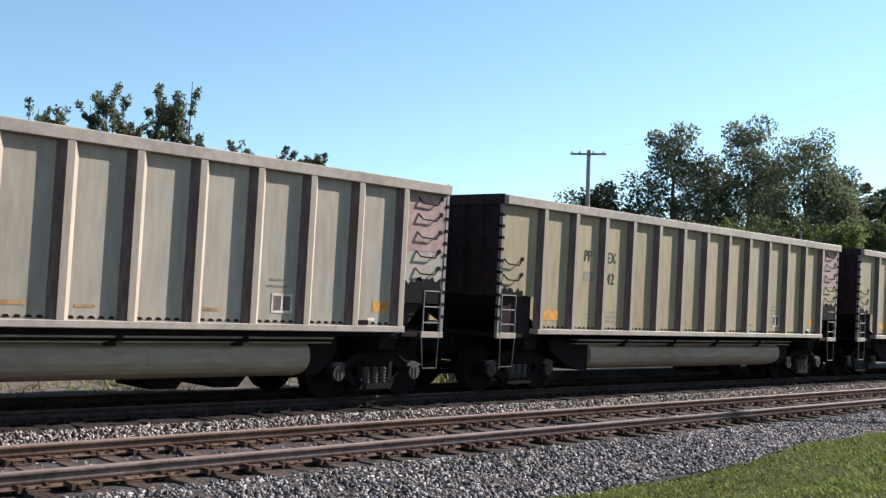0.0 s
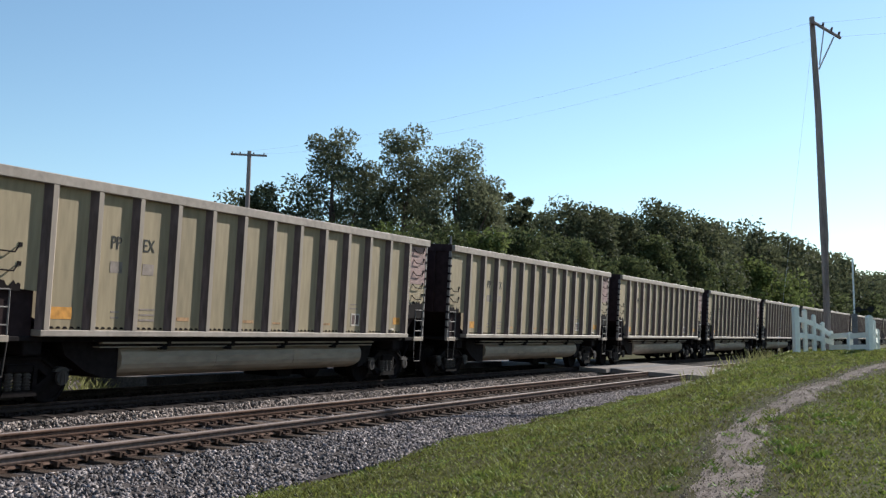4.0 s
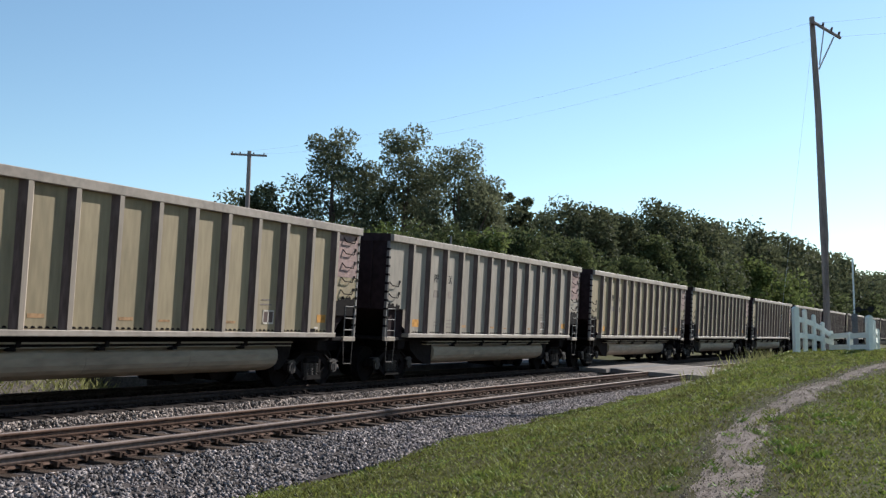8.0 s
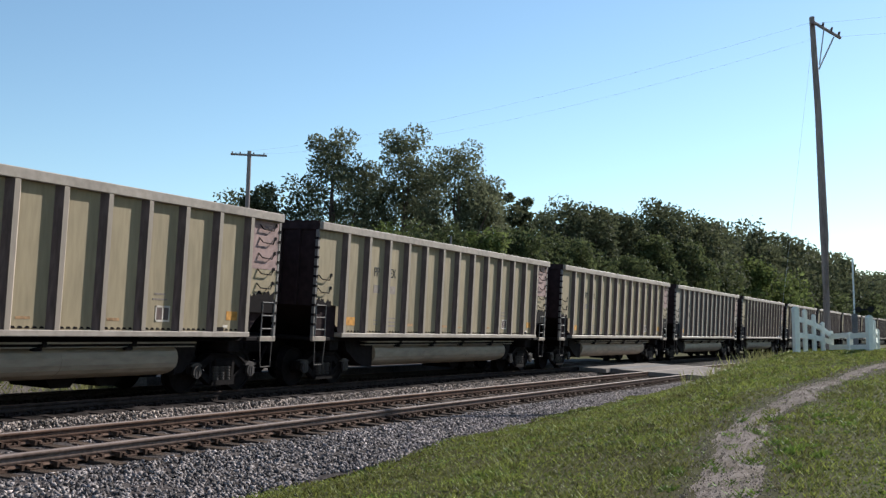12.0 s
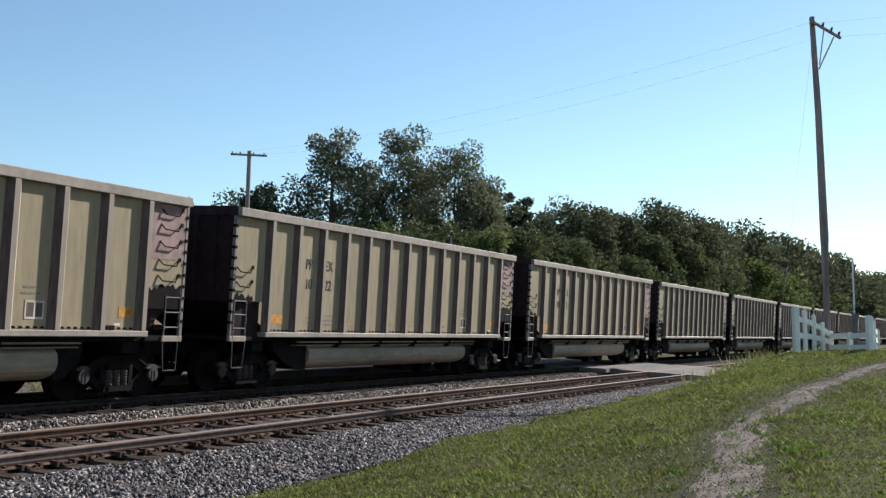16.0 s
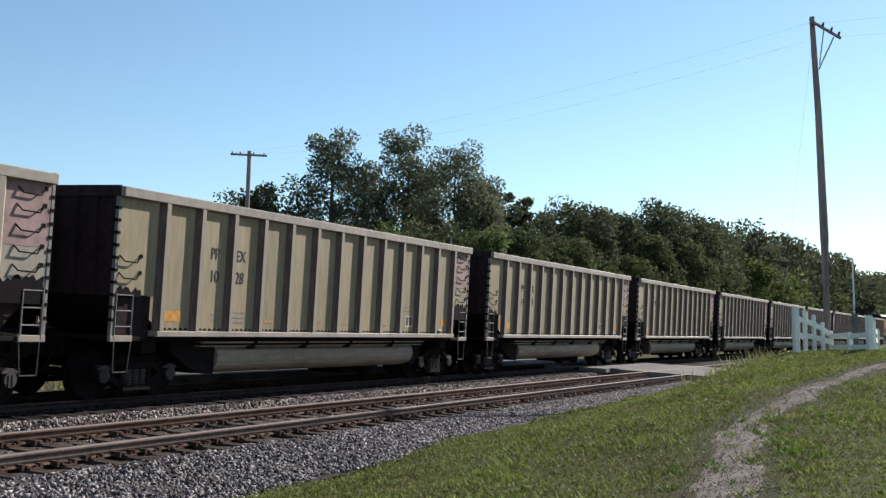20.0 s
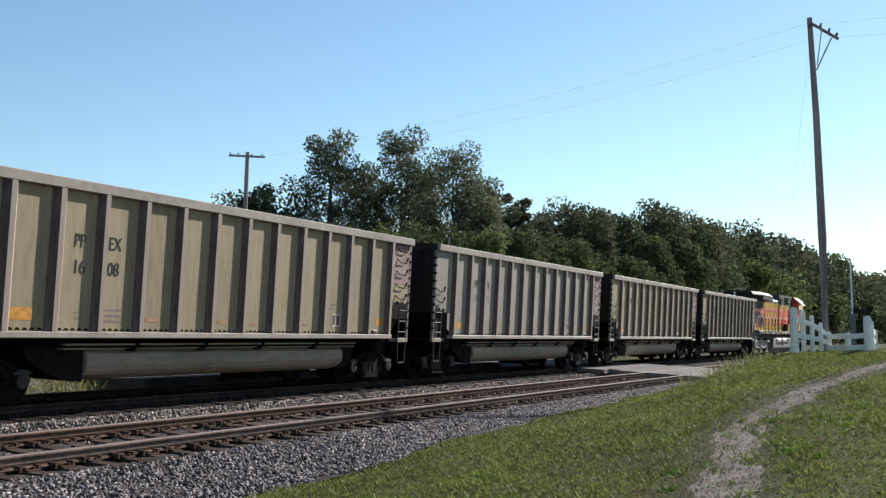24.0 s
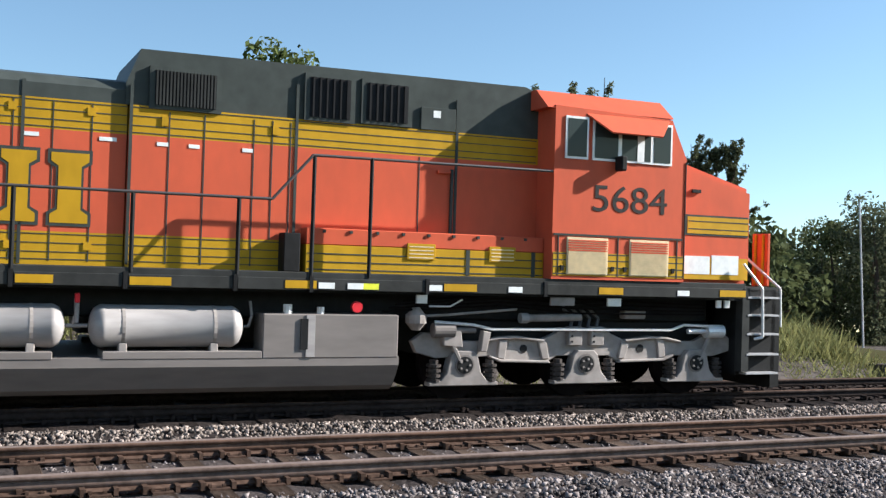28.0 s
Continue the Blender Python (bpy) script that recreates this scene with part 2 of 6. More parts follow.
def soup(name, verts, faces, mat, parent=None, smooth=False):
    """One mesh from arrays: verts (n,3), faces (m,k)."""
    me = bpy.data.meshes.new(name)
    n, k = faces.shape
    me.vertices.add(len(verts))
    me.vertices.foreach_set("co", np.asarray(verts, np.float32).ravel())
    me.loops.add(n * k)
    me.loops.foreach_set("vertex_index", np.asarray(faces, np.int32).ravel())
    me.polygons.add(n)
    me.polygons.foreach_set("loop_start", np.arange(0, n * k, k, dtype=np.int32))
    me.update(calc_edges=True)
    me.validate()
    me.materials.append(mat)
    ob = new(name, me)
    if parent is not None:
        ob.parent = parent
    return ob


def empty(name, m=None):
    ob = new(name)
    ob.empty_display_size = 0.3
    if m is not None:
        ob.matrix_basis = m
    return ob


# ---- plan: two tracks on one gentle curve ----
HEAD, KAP = 25.94, 0.00021            # heading right of +Y at the nearest point, curvature to the right
TRAIN_D, NEAR_D = 15.22, 10.92        # distance of each track's centre line from the eye
TRAIN_Z, NEAR_Z = 0.655, 0.379        # height of the rail heads
CANT = 3.83
a_ = radians(HEAD)
ALONG, TOCAM = np.array((math.sin(a_), math.cos(a_))), np.array((math.cos(a_), -math.sin(a_)))


def on_track(s, d, z):
    """The pose of the track at arc length s: x along it, y away from the eye, z up from the rail heads."""
    th = KAP * s
    p = -TOCAM * d + (ALONG * math.sin(th) + TOCAM * (1 - math.cos(th))) / KAP
    return pose(p[0], p[1], z, CANT, 0, 90 - HEAD - math.degrees(th))


def plan(s, lat):
    """World x, y of a place s along the line and lat metres from the eye across it (arrays allowed)."""
    th = KAP * s
    k = 1 / KAP
    return (-TOCAM[0] * lat * np.cos(th) + ALONG[0] * lat * np.sin(th) + (ALONG[0] * np.sin(th) + TOCAM[0] * (1 - np.cos(th))) * k,
            -TOCAM[1] * lat * np.cos(th) + ALONG[1] * lat * np.sin(th) + (ALONG[1] * np.sin(th) + TOCAM[1] * (1 - np.cos(th))) * k)


def to_plan(x, y):
    """Back from world x, y to (s, lat)."""
    k = 1 / KAP
    cx, cy = TOCAM[0] * k, TOCAM[1] * k
    dx, dy = x - cx, y - cy
    r = np.hypot(dx, dy)
    u, w = dx * ALONG[0] + dy * ALONG[1], -(dx * TOCAM[0] + dy * TOCAM[1])
    return np.arctan2(u, w) * k, r - k


def ramp(x, a, b):
    t = np.clip((x - a) / (b - a), 0, 1)
    return t * t * (3 - 2 * t)


def lawn_edge(s):
    """Where the lawn meets the stone: metres across from the eye, and its height there."""
    return np.interp(s, [-40, 5, 11, 15, 24, 36, 60], [7.7, 7.7, 7.95, 8.05, 8.7, 9.32, 9.3]), np.interp(s, [-40, 0, 11.7, 15.4, 24, 36, 60], [-0.34, -0.31, -0.21, -0.10, -0.03, 0.0, 0.05])


def ground_z(s, lat):
    """Height of the bare ground: lawn rising along the line, formation under the tracks, level land and a bank beyond."""
    s, lat = np.asarray(s, float), np.asarray(lat, float)
    le, ze = lawn_edge(s)
    rise = np.interp(s, [-40, 10, 15, 20, 33, 60, 400], [0.30, 0.30, 0.40, 0.62, 1.26, 1.28, 1.28])
    lawn = ze + rise * ramp(lat, le, le - 4.6) - 0.30 * ramp(lat, le, le + 0.5)
    far = np.interp(s, [-60, -5, 15, 21, 27, 60, 400], [3.0, 2.9, 2.7, 1.3, 0.78, 0.8, 0.9])
    beyond = 0.10 + (far - 0.10) * ramp(lat, 17.5, 23.0)
    return np.where(lat > 13.0, lawn + (beyond - lawn) * ramp(lat, 13.0, 18.5), lawn)
# ---- ground, tracks, crossing ----
def grid(name, S, Lt, zf, mat):
    s, l = np.meshgrid(S, Lt, indexing="ij")
    x, y = plan(s, l)
    v = np.stack([x, y, zf(s, l)], -1).reshape(-1, 3)
    i, j = np.meshgrid(np.arange(len(S) - 1), np.arange(len(Lt) - 1), indexing="ij")
    a = (i * len(Lt) + j).ravel()
    n = len(Lt)
    f = np.stack([a, a + 1, a + n + 1, a + n], -1)
    return soup(name, v, f[:, ::-1], mat, smooth=True)


def wave(s, l, k, amp):
    return amp * (np.sin(s * k + 1.3 * np.sin(l * k * 0.7)) + np.sin(l * k * 1.31 + 0.9 * np.sin(s * k * 0.6)))


S_fine = np.concatenate([[-2500, -1200, -500, -200, -90], np.arange(-60, 90, 0.75), [95, 110, 140, 200, 300, 500, 900, 1500, 2600]])
L_fine = np.concatenate([[-2500, -1200, -500, -200, -90, -50, -30], np.arange(-20, 30, 0.6), [32, 36, 42, 50, 65, 90, 140, 250, 500, 1200, 2500]])
ground = grid("ground", S_fine, L_fine, lambda s, l: ground_z(s, l) + wave(s, l, 0.9, 0.02) + wave(s, l, 2.3, 0.008), M["soil"])
tagged(ground, "green mown lawn and bare earth rising beside the tracks", "ground", kind="structure")


def bed_height(d, zc, half):
    """Top of a ballast bed: canted under the sleepers, running out to the lawn or falling away."""
    c = math.tan(radians(CANT))

    def f(s, l):
        t = l - d
        z = zc - (0.212 if d == NEAR_D else 0.20) + np.clip(t, -half, half) * c - np.maximum(0, t - half) * 0.55
        if d == NEAR_D:
            le, ze = lawn_edge(s)
            k = np.clip((d - half - l) / (d - half - le), 0, 1.2)
            z = np.where(l < d - half, z + (ze - 0.015 - z) * k ** 0.8, z)
        else:
            z = z - np.maximum(0, -t - half) * 0.42
        return z
    return f


def bed(name, d, zc, s0, s1, half, label):
    S = np.concatenate([np.arange(s0, 70, 0.3), np.arange(70, s1, 4)])
    zf = bed_height(d, zc, half)
    U = np.linspace(0, 1, 26)
    s, u = np.meshgrid(S, U, indexing="ij")
    lo = lawn_edge(s)[0] - 0.12 if d == NEAR_D else d - half - 1.5
    l = lo + (d + half + 0.95 - lo) * u
    x, y = plan(s, l)
    v = np.stack([x, y, zf(s, l) + wave(s, l, 5.1, 0.010) + wave(s, l, 11.3, 0.008)], -1).reshape(-1, 3)
    i, j = np.meshgrid(np.arange(len(S) - 1), np.arange(len(U) - 1), indexing="ij")
    k = (i * len(U) + j).ravel()
    f = np.stack([k, k + 1, k + len(U) + 1, k + len(U)], -1)
    return tagged(soup(name, v, f[:, ::-1], M["ballast"] if d == NEAR_D else M["ballast_coal_shade"]), label, "ballast", kind="structure")


bed("ballast_bed_1", NEAR_D, NEAR_Z, -60, 420, 1.45, "grey crushed stone ballast under the nearer track")
bed("ballast_bed_2", TRAIN_D, TRAIN_Z, -60, 560, 1.55, "crushed stone ballast under the train, darkened for coal dust and shade")

RAIL = {"rail_foot": [(-0.075, -0.172), (0.075, -0.172), (0.072, -0.158), (0.0125, -0.142), (-0.0125, -0.142), (-0.072, -0.158)],
        "rail_web": [(0.0125, -0.142), (0.009, -0.054), (-0.009, -0.054), (-0.0125, -0.142)],
        "rail_head": [(0.009, -0.054), (0.036, -0.042), (0.036, -0.008), (0.026, 0.0), (-0.026, 0.0), (-0.036, -0.008), (-0.036, -0.042), (-0.009, -0.054)]}


def rail(d, z, side, s0, s1):
    S = np.concatenate([np.arange(s0, 90, 2.0), np.arange(90, s1 + 1, 8.0)])
    thing = empty("rail", on_track(0, d, z))
    inv = thing.matrix_basis.inverted()
    poses = [inv @ on_track(float(s), d, z) for s in S]
    for name, prof in RAIL.items():
        V = [m @ Vector((0, side * 0.7525 + y, h)) for m in poses for y, h in prof]
        n = len(prof)
        F = [(i * n + j, (i + 1) * n + j, (i + 1) * n + (j + 1) % n, i * n + (j + 1) % n) for i in range(len(S) - 1) for j in range(n)]
        ob = soup(name, np.array(V), np.array(F), M["rail_coal_shade"] if d == TRAIN_D else M["plate"] if name == "rail_foot" else M["rail_rust"] if side > 0 else M["rail_dust"], thing)
        if name == "rail_head":
            ob.data.materials.append(M["rail_head"] if d == NEAR_D else M["plate"])
            ob.data.polygons.foreach_set("material_index", np.array([1 if k % n in (2, 3, 4) else 0 for k in range(len(F))], np.int32))
    return tagged(thing, "worn steel rail with rusty web spiked to timber sleepers", "rail", group="rails of the two tracks")


for d_, z_ in ((NEAR_D, NEAR_Z), (TRAIN_D, TRAIN_Z)):
    for side_ in (-1, 1):
        rail(d_, z_, side_, -60, 420 if d_ == NEAR_D else 600)


def sleepers(d, z, s_from, s_to, count, name):
    """Timber sleepers with their plates and spikes: the near ones as pieces, the rest joined."""
    track = tagged(empty(name, on_track(0, d, z)), "line of dark creosoted timber sleepers in ballast", "sleepers", kind="structure")
    inv = track.matrix_basis.inverted()
    bm = bmesh.new()
    box(bm, -0.115, 0.115, -1.29, 1.29, -0.37, -0.185, 0.012)
    wood = M["sleeper"] if d == NEAR_D else M["sleeper_coal_shade"]
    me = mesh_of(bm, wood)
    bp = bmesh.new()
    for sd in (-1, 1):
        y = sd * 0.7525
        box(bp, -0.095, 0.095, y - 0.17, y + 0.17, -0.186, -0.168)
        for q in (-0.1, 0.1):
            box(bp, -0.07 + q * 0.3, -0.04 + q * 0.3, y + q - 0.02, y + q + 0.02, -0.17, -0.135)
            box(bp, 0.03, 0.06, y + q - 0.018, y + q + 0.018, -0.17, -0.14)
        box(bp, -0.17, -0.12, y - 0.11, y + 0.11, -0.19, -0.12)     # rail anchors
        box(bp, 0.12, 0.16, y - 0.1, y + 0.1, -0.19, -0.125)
    mp = mesh_of(bp, M["plate"] if d == NEAR_D else M["rail_coal_shade"])
    rnd = random.Random(5)
    s = s_from
    rest = bmesh.new()
    n = 0
    while s < s_to:
        m = inv @ on_track(s, d, z) @ pose(0, rnd.uniform(-0.05, 0.05), rnd.uniform(-0.012, 0.006), 0, 0, rnd.uniform(-1.2, 1.2))
        if n < count:
            a = part("sleeper", me, None, track, at=m)
            part("tie_plate", mp, None, a)
        else:
            rest.from_mesh(me)
            rest.verts.ensure_lookup_table()
            bmesh.ops.transform(rest, matrix=m, verts=rest.verts[-len(me.vertices):])
        n += 1
        s += 0.52 if n < count else 0.54
    if len(rest.verts):
        tagged(part("distant_sleepers", rest, wood, track), kind="stuff")
    else:
        rest.free()


sleepers(NEAR_D, NEAR_Z, -6.0, 66, 105, "sleepers_1")
sleepers(TRAIN_D, TRAIN_Z, -6.0, 60, 90, "sleepers_2")


PATHS = [(4.0, 0.4), (8.0, 1.55), (10.7, 2.20), (12.5, 2.48), (14.6, 2.86), (17.15, 3.14), (20.5, 2.92), (23.6, 2.71), (27.2, 2.2), (30, 1.35), (36, -0.6), (48, -4)]


# ---- loose stones ----
def stones(name, label, n, s_range, lat_range, size, mat, zf, seed, shoulder=False):
    r = np.random.RandomState(seed)
    s = s_range[0] + (s_range[1] - s_range[0]) * r.rand(n) ** 1.35
    l = lat_range[0] + (lat_range[1] - lat_range[0]) * r.rand(n)
    if shoulder:
        le = lawn_edge(s)[0] - 0.1 + 0.12 * np.sin(s * 2.1)
        l = le + (9.75 - le) * l
    if zf is None:
        l = l + np.interp(s, [p[0] for p in PATHS], [p[1] for p in PATHS])
        zf = lambda s, l: ground_z(s, l) + wave(s, l, 0.9, 0.02) + wave(s, l, 2.3, 0.008) + 0.02
    x, y = plan(s, l)
    c = np.stack([x, y, zf(s, l) + 0.004], -1)
    base = np.array([[1, 0, 0], [-1, 0, 0], [0, 1, 0], [0, -1, 0], [0, 0, 1], [0, 0, -1]], float)
    tri = np.array([[0, 2, 4], [2, 1, 4], [1, 3, 4], [3, 0, 4], [2, 0, 5], [1, 2, 5], [3, 1, 5], [0, 3, 5]])
    v = base[None] + r.uniform(-0.45, 0.45, (n, 6, 3))
    v *= (size * r.uniform(0.5, 1.35, (n, 1, 1))) * r.uniform(0.7, 1.2, (n, 1, 3))
    q = r.normal(size=(n, 4))
    q /= np.linalg.norm(q, axis=1)[:, None]
    w, a, b, g = q.T
    R = np.stack([1 - 2 * (b * b + g * g), 2 * (a * b - g * w), 2 * (a * g + b * w), 2 * (a * b + g * w), 1 - 2 * (a * a + g * g), 2 * (b * g - a * w),
                  2 * (a * g - b * w), 2 * (b * g + a * w), 1 - 2 * (a * a + b * b)], -1).reshape(n, 3, 3)
    v = np.einsum("nij,nkj->nki", R, v) + c[:, None]
    f = (tri[None] + 6 * np.arange(n)[:, None, None]).reshape(-1, 3)
    return tagged(soup(name, v.reshape(-1, 3), f, mat), label, "stones", kind="stuff")


zn, zt = bed_height(NEAR_D, NEAR_Z, 1.45), bed_height(TRAIN_D, TRAIN_Z, 1.55)
stones("ballast_stones", "blue-grey crushed ballast stones on the track shoulder", 42000, (-5, 42), (0.0, 1.0), 0.031, M["stone_blue"], zn, 1, True)
stones("ballast_stones", "pale crushed ballast stones between the two tracks", 56000, (-6, 46), (11.85, 13.8), 0.029, M["stone"],
       lambda s, l: np.maximum(zn(s, l), zt(s, l)), 2)
stones("ballast_stones", "crushed ballast stones between the rails", 9000, (-6, 42), (10.2, 11.6), 0.026, M["stone_blue"], lambda s, l: zn(s, l) - 0.01, 3)
stones("ballast_stones", "dusty ballast stones beyond the train", 15000, (-6, 42), (16.5, 18.6), 0.034, M["stone"], lambda s, l: np.maximum(zt(s, l), ground_z(s, l)), 4)

stones("path_stones", "small grey stones scattered on the footpath", 9000, (6.5, 30), (-0.5, 0.5), 0.008, M["stone"], None, 6)

# ---- road crossing: planks and panels ----
def slab(name, s0, s1, l0, l1, z, thick, mat, label, zlist=None, cat="road"):
    bm = bmesh.new()
    n = 6
    rows = []
    for i in range(n + 1):
        s = s0 + (s1 - s0) * i / n
        (xa, ya), (xb, yb) = plan(s, l0), plan(s, l1)
        za, zb = (z, z) if zlist is None else zlist
        rows.append([bm.verts.new((xa, ya, za)), bm.verts.new((xb, yb, zb)), bm.verts.new((xb, yb, zb - thick)), bm.verts.new((xa, ya, za - thick))])
    for a, b in zip(rows, rows[1:]):
        for k in range(4):
            bm.faces.new((a[k], a[(k + 1) % 4], b[(k + 1) % 4], b[k]))
    bm.faces.new(rows[0])
    bm.faces.new(rows[-1][::-1])
    bmesh.ops.recalc_face_normals(bm, faces=bm.faces)
    return part(name, bm, mat)


C0, C1 = 41.5, 50.5
tilt = math.tan(radians(CANT))
crossing = tagged(empty("level_crossing", pose(0, 0, 0)), "pale concrete level crossing panels set between the rails", "crossing", kind="structure")
for d_, z_ in ((NEAR_D, NEAR_Z), (TRAIN_D, TRAIN_Z)):
    for l0_, l1_ in ((-1.95, -0.83), (-0.66, 0.66), (0.83, 1.85)):
        s_ = C0
        while s_ < C1 - 0.1:
            o_ = slab("crossing_panel", s_, s_ + 2.22, d_ + l0_, d_ + l1_, 0, 0.16, M["concrete"], "", (z_ - 0.005 + l0_ * tilt, z_ - 0.005 + l1_ * tilt))
            o_.parent = crossing
            s_ += 2.25
road = tagged(slab("road_1", C0 + 0.6, C1 - 0.6, 2.0, 8.95, 0, 0.2, M["asphalt"], "", (1.17, 0.30)), "worn grey asphalt road climbing from the crossing", "road", kind="structure")
road = tagged(slab("road_2", C0 + 0.6, C1 - 0.6, 12.8, 13.35, 0, 0.2, M["asphalt"], "", (0.50, 0.54)), "worn asphalt strip between the tracks", "road", kind="structure")
road = tagged(slab("road_3", C0 + 0.6, C1 - 0.6, 17.1, 70.0, 0, 0.2, M["asphalt"], "", (0.76, 0.95)), "grey asphalt road leaving the crossing", "road", kind="structure")
lot = tagged(slab("gravel_lot", 20.5, C0 + 0.55, 18.0, 46.0, 0, 0.6, M["yard_gravel"], "", (0.80, 0.98)), "pale gravel yard beside the road", "yard", kind="structure")

gravel_track = grid("gravel_track", np.arange(-40, 43.1, 0.75), np.linspace(16.9, 20.3, 9), lambda s, l: ground_z(s, l) + 0.05 + wave(s, l, 0.9, 0.02) + wave(s, l, 2.3, 0.008), M["yard_gravel"])
tagged(gravel_track, "pale gravel service strip along the far side of the tracks", "gravel", kind="structure")

# ---- gravel path through the lawn ----


def path_mesh():
    S = np.arange(4.0, 46, 0.35)
    c = np.interp(S, [p[0] for p in PATHS], [p[1] for p in PATHS])
    r = np.random.RandomState(9)
    w = np.interp(S, [4, 10, 14, 17, 21, 27, 46], [0.5, 0.52, 0.54, 0.46, 0.40, 0.34, 0.4])
    cols = []
    for t in (-1, -0.5, 0, 0.5, 1):
        l = c + t * (w + 0.08 * np.sin(S * 1.7 + t) + r.uniform(-0.06, 0.06, len(S)))
        x, y = plan(S, l)
        cols.append(np.stack([x, y, ground_z(S, l) + 0.014 - 0.024 * abs(t) + wave(S, l, 0.9, 0.02) + wave(S, l, 2.3, 0.008)], -1))
    v = np.stack(cols, 1).reshape(-1, 3)
    i, j = np.meshgrid(np.arange(len(S) - 1), np.arange(4), indexing="ij")
    a = (i * 5 + j).ravel()
    f = np.stack([a, a + 1, a + 6, a + 5], -1)
    return tagged(soup("path", v, f[:, ::-1], M["gravel"]), "worn pale gravel footpath through the grass", "path", kind="structure")


path_mesh()


# ---- grass ----
def blades(name, label, n, s_range, lat_range, h, mat, seed, keep=None, bend=0.5, power=1.6, width=0.010, clump=0.0, base=None):
    r = np.random.RandomState(seed)
    s = s_range[0] + (s_range[1] - s_range[0]) * r.rand(n) ** power
    l = lat_range[0] + (lat_range[1] - lat_range[0]) * r.rand(n)
    if clump:
        s, l = s + clump * r.normal(size=n) * 0.3, l + clump * r.normal(size=n) * 0.3
    if keep is not None:
        k = keep(s, l, r.rand(n))
        s, l = s[k], l[k]
        n = len(s)
    x, y = plan(s, l)
    z = ground_z(s, l) + wave(s, l, 0.9, 0.02) + wave(s, l, 2.3, 0.008)
    if base is not None:
        z = base(s, l)
    dist = np.hypot(x, y)
    wd = width * np.clip(dist / 14, 1, 4) * r.uniform(0.6, 1.5, n)
    patch = 0.65 + 0.5 * np.sin(s * 1.1 + 2 * np.sin(l * 1.7)) * np.sin(l * 1.9 + s * 0.31) + 0.2
    hh = h * r.uniform(0.45, 1.3, n) * np.clip(patch, 0.75, 1.4)
    a = r.uniform(0, 2 * math.pi, n)
    b = r.uniform(0, 2 * math.pi, n)
    p = np.stack([x, y, z - 0.01], -1)
    side = np.stack([np.cos(a), np.sin(a), 0 * a], -1) * wd[:, None]
    lean = np.stack([np.cos(b) * bend * hh, np.sin(b) * bend * hh, hh], -1)
    v = np.stack([p - side, p + side, p + lean], 1)
    return tagged(soup(name, v.reshape(-1, 3), np.arange(3 * n).reshape(-1, 3), mat), label, "grass", kind="stuff")


def off_path(s, l, u):
    c = np.interp(s, [p[0] for p in PATHS], [p[1] for p in PATHS])
    d = np.abs(l - c)
    w = np.interp(s, [4, 10, 14, 17, 21, 27, 46], [0.22, 0.24, 0.27, 0.22, 0.25, 0.22, 0.3])
    edge = lawn_edge(s)[0] - 0.05 + 0.10 * np.sin(s * 0.9) + 0.08 * np.sin(s * 2.3)
    tuft = np.sin(s * 5.3 + 3 * np.sin(l * 4.1)) * np.sin(l * 6.7 + s * 1.3)
    island = np.sin(s * 2.3 + 2.1 * np.sin(l * 2.7 + 1.0)) * np.sin(l * 5.1 + 1.9 * np.sin(s * 1.1))
    ragged = w + 0.10 * np.sin(s * 2.9 + 1.7 * np.sin(s * 1.3)) + 0.08 * np.sin(s * 7.1 + l * 3)
    thin = np.clip((d - ragged) / 0.55, 0, 1) ** 1.3
    # a few tufts stand on the gravel, more of them on the side away from the line
    worn = (island + 0.45 * np.sin(s * 6.1 + l * 9.0) * np.sin(l * 11.0 - s * 2.7) > 0.42) & (l < c + 0.16) & (s < 21) & (u < 0.75)
    return ((u < 0.05 + 0.95 * thin) & (d > ragged) | worn | (tuft > 0.80) & (u < 0.5)) & (l < edge + (u - 0.7) * 0.35) & ~((s > C0) & (s < C1))


blades("grass", "short green mown grass on the sloping lawn", 330000, (6, 42), (-6, 9.4), 0.055, M["grass"], 21, off_path, 0.95, 1.6, 0.012)
blades("grass", "dry straw-coloured grass among the lawn", 45000, (6, 42), (-6, 9.4), 0.055, M["dry_grass"], 22,
       lambda s, l, u: off_path(s, l, u) & ((np.abs(l - np.interp(s, [p[0] for p in PATHS], [p[1] for p in PATHS])) < 0.95) | (u > 0.8)))
blades("weeds", "tall rough weeds at the ballast edge by the crossing", 1300, (33.0, 39.5), (6.3, 8.3), 0.42, M["weed"], 23, lambda s, l, u: np.sin(s * 3.1 + l * 2) + np.sin(l * 5.3) + 1.6 * u > 0.6, 0.6, 0.8, 0.009)
blades("lawn_weeds", "broad-leaved clover and dandelion patches in the lawn", 75000, (7, 38), (-6, 9.0), 0.05, M["broadleaf"], 27,
       lambda s, l, u: off_path(s, l, u) & (np.sin(s * 2.1 + 2.4 * np.sin(l * 1.3)) * np.sin(l * 2.7 + 1.7 * np.sin(s * 0.8)) > 0.25), 1.6, 1.6, 0.017)
blades("path_weeds", "low green weeds rooted in the gravel path", 9000, (9.5, 18), (1.6, 3.3), 0.07, M["broadleaf"], 31,
       lambda s, l, u: np.sin(s * 4.1 + 1.7 * np.sin(l * 3.3)) * np.sin(l * 7.3 + 1.3 * np.sin(s * 2.2)) > 0.58, 1.3, 1.0, 0.016)
blades("bank_grass", "long yellow-green grass on the bank beyond the tracks", 60000, (-22, 21), (19.9, 31.0), 0.50, M["weed"], 24, None, 0.7, 1.0, 0.014)
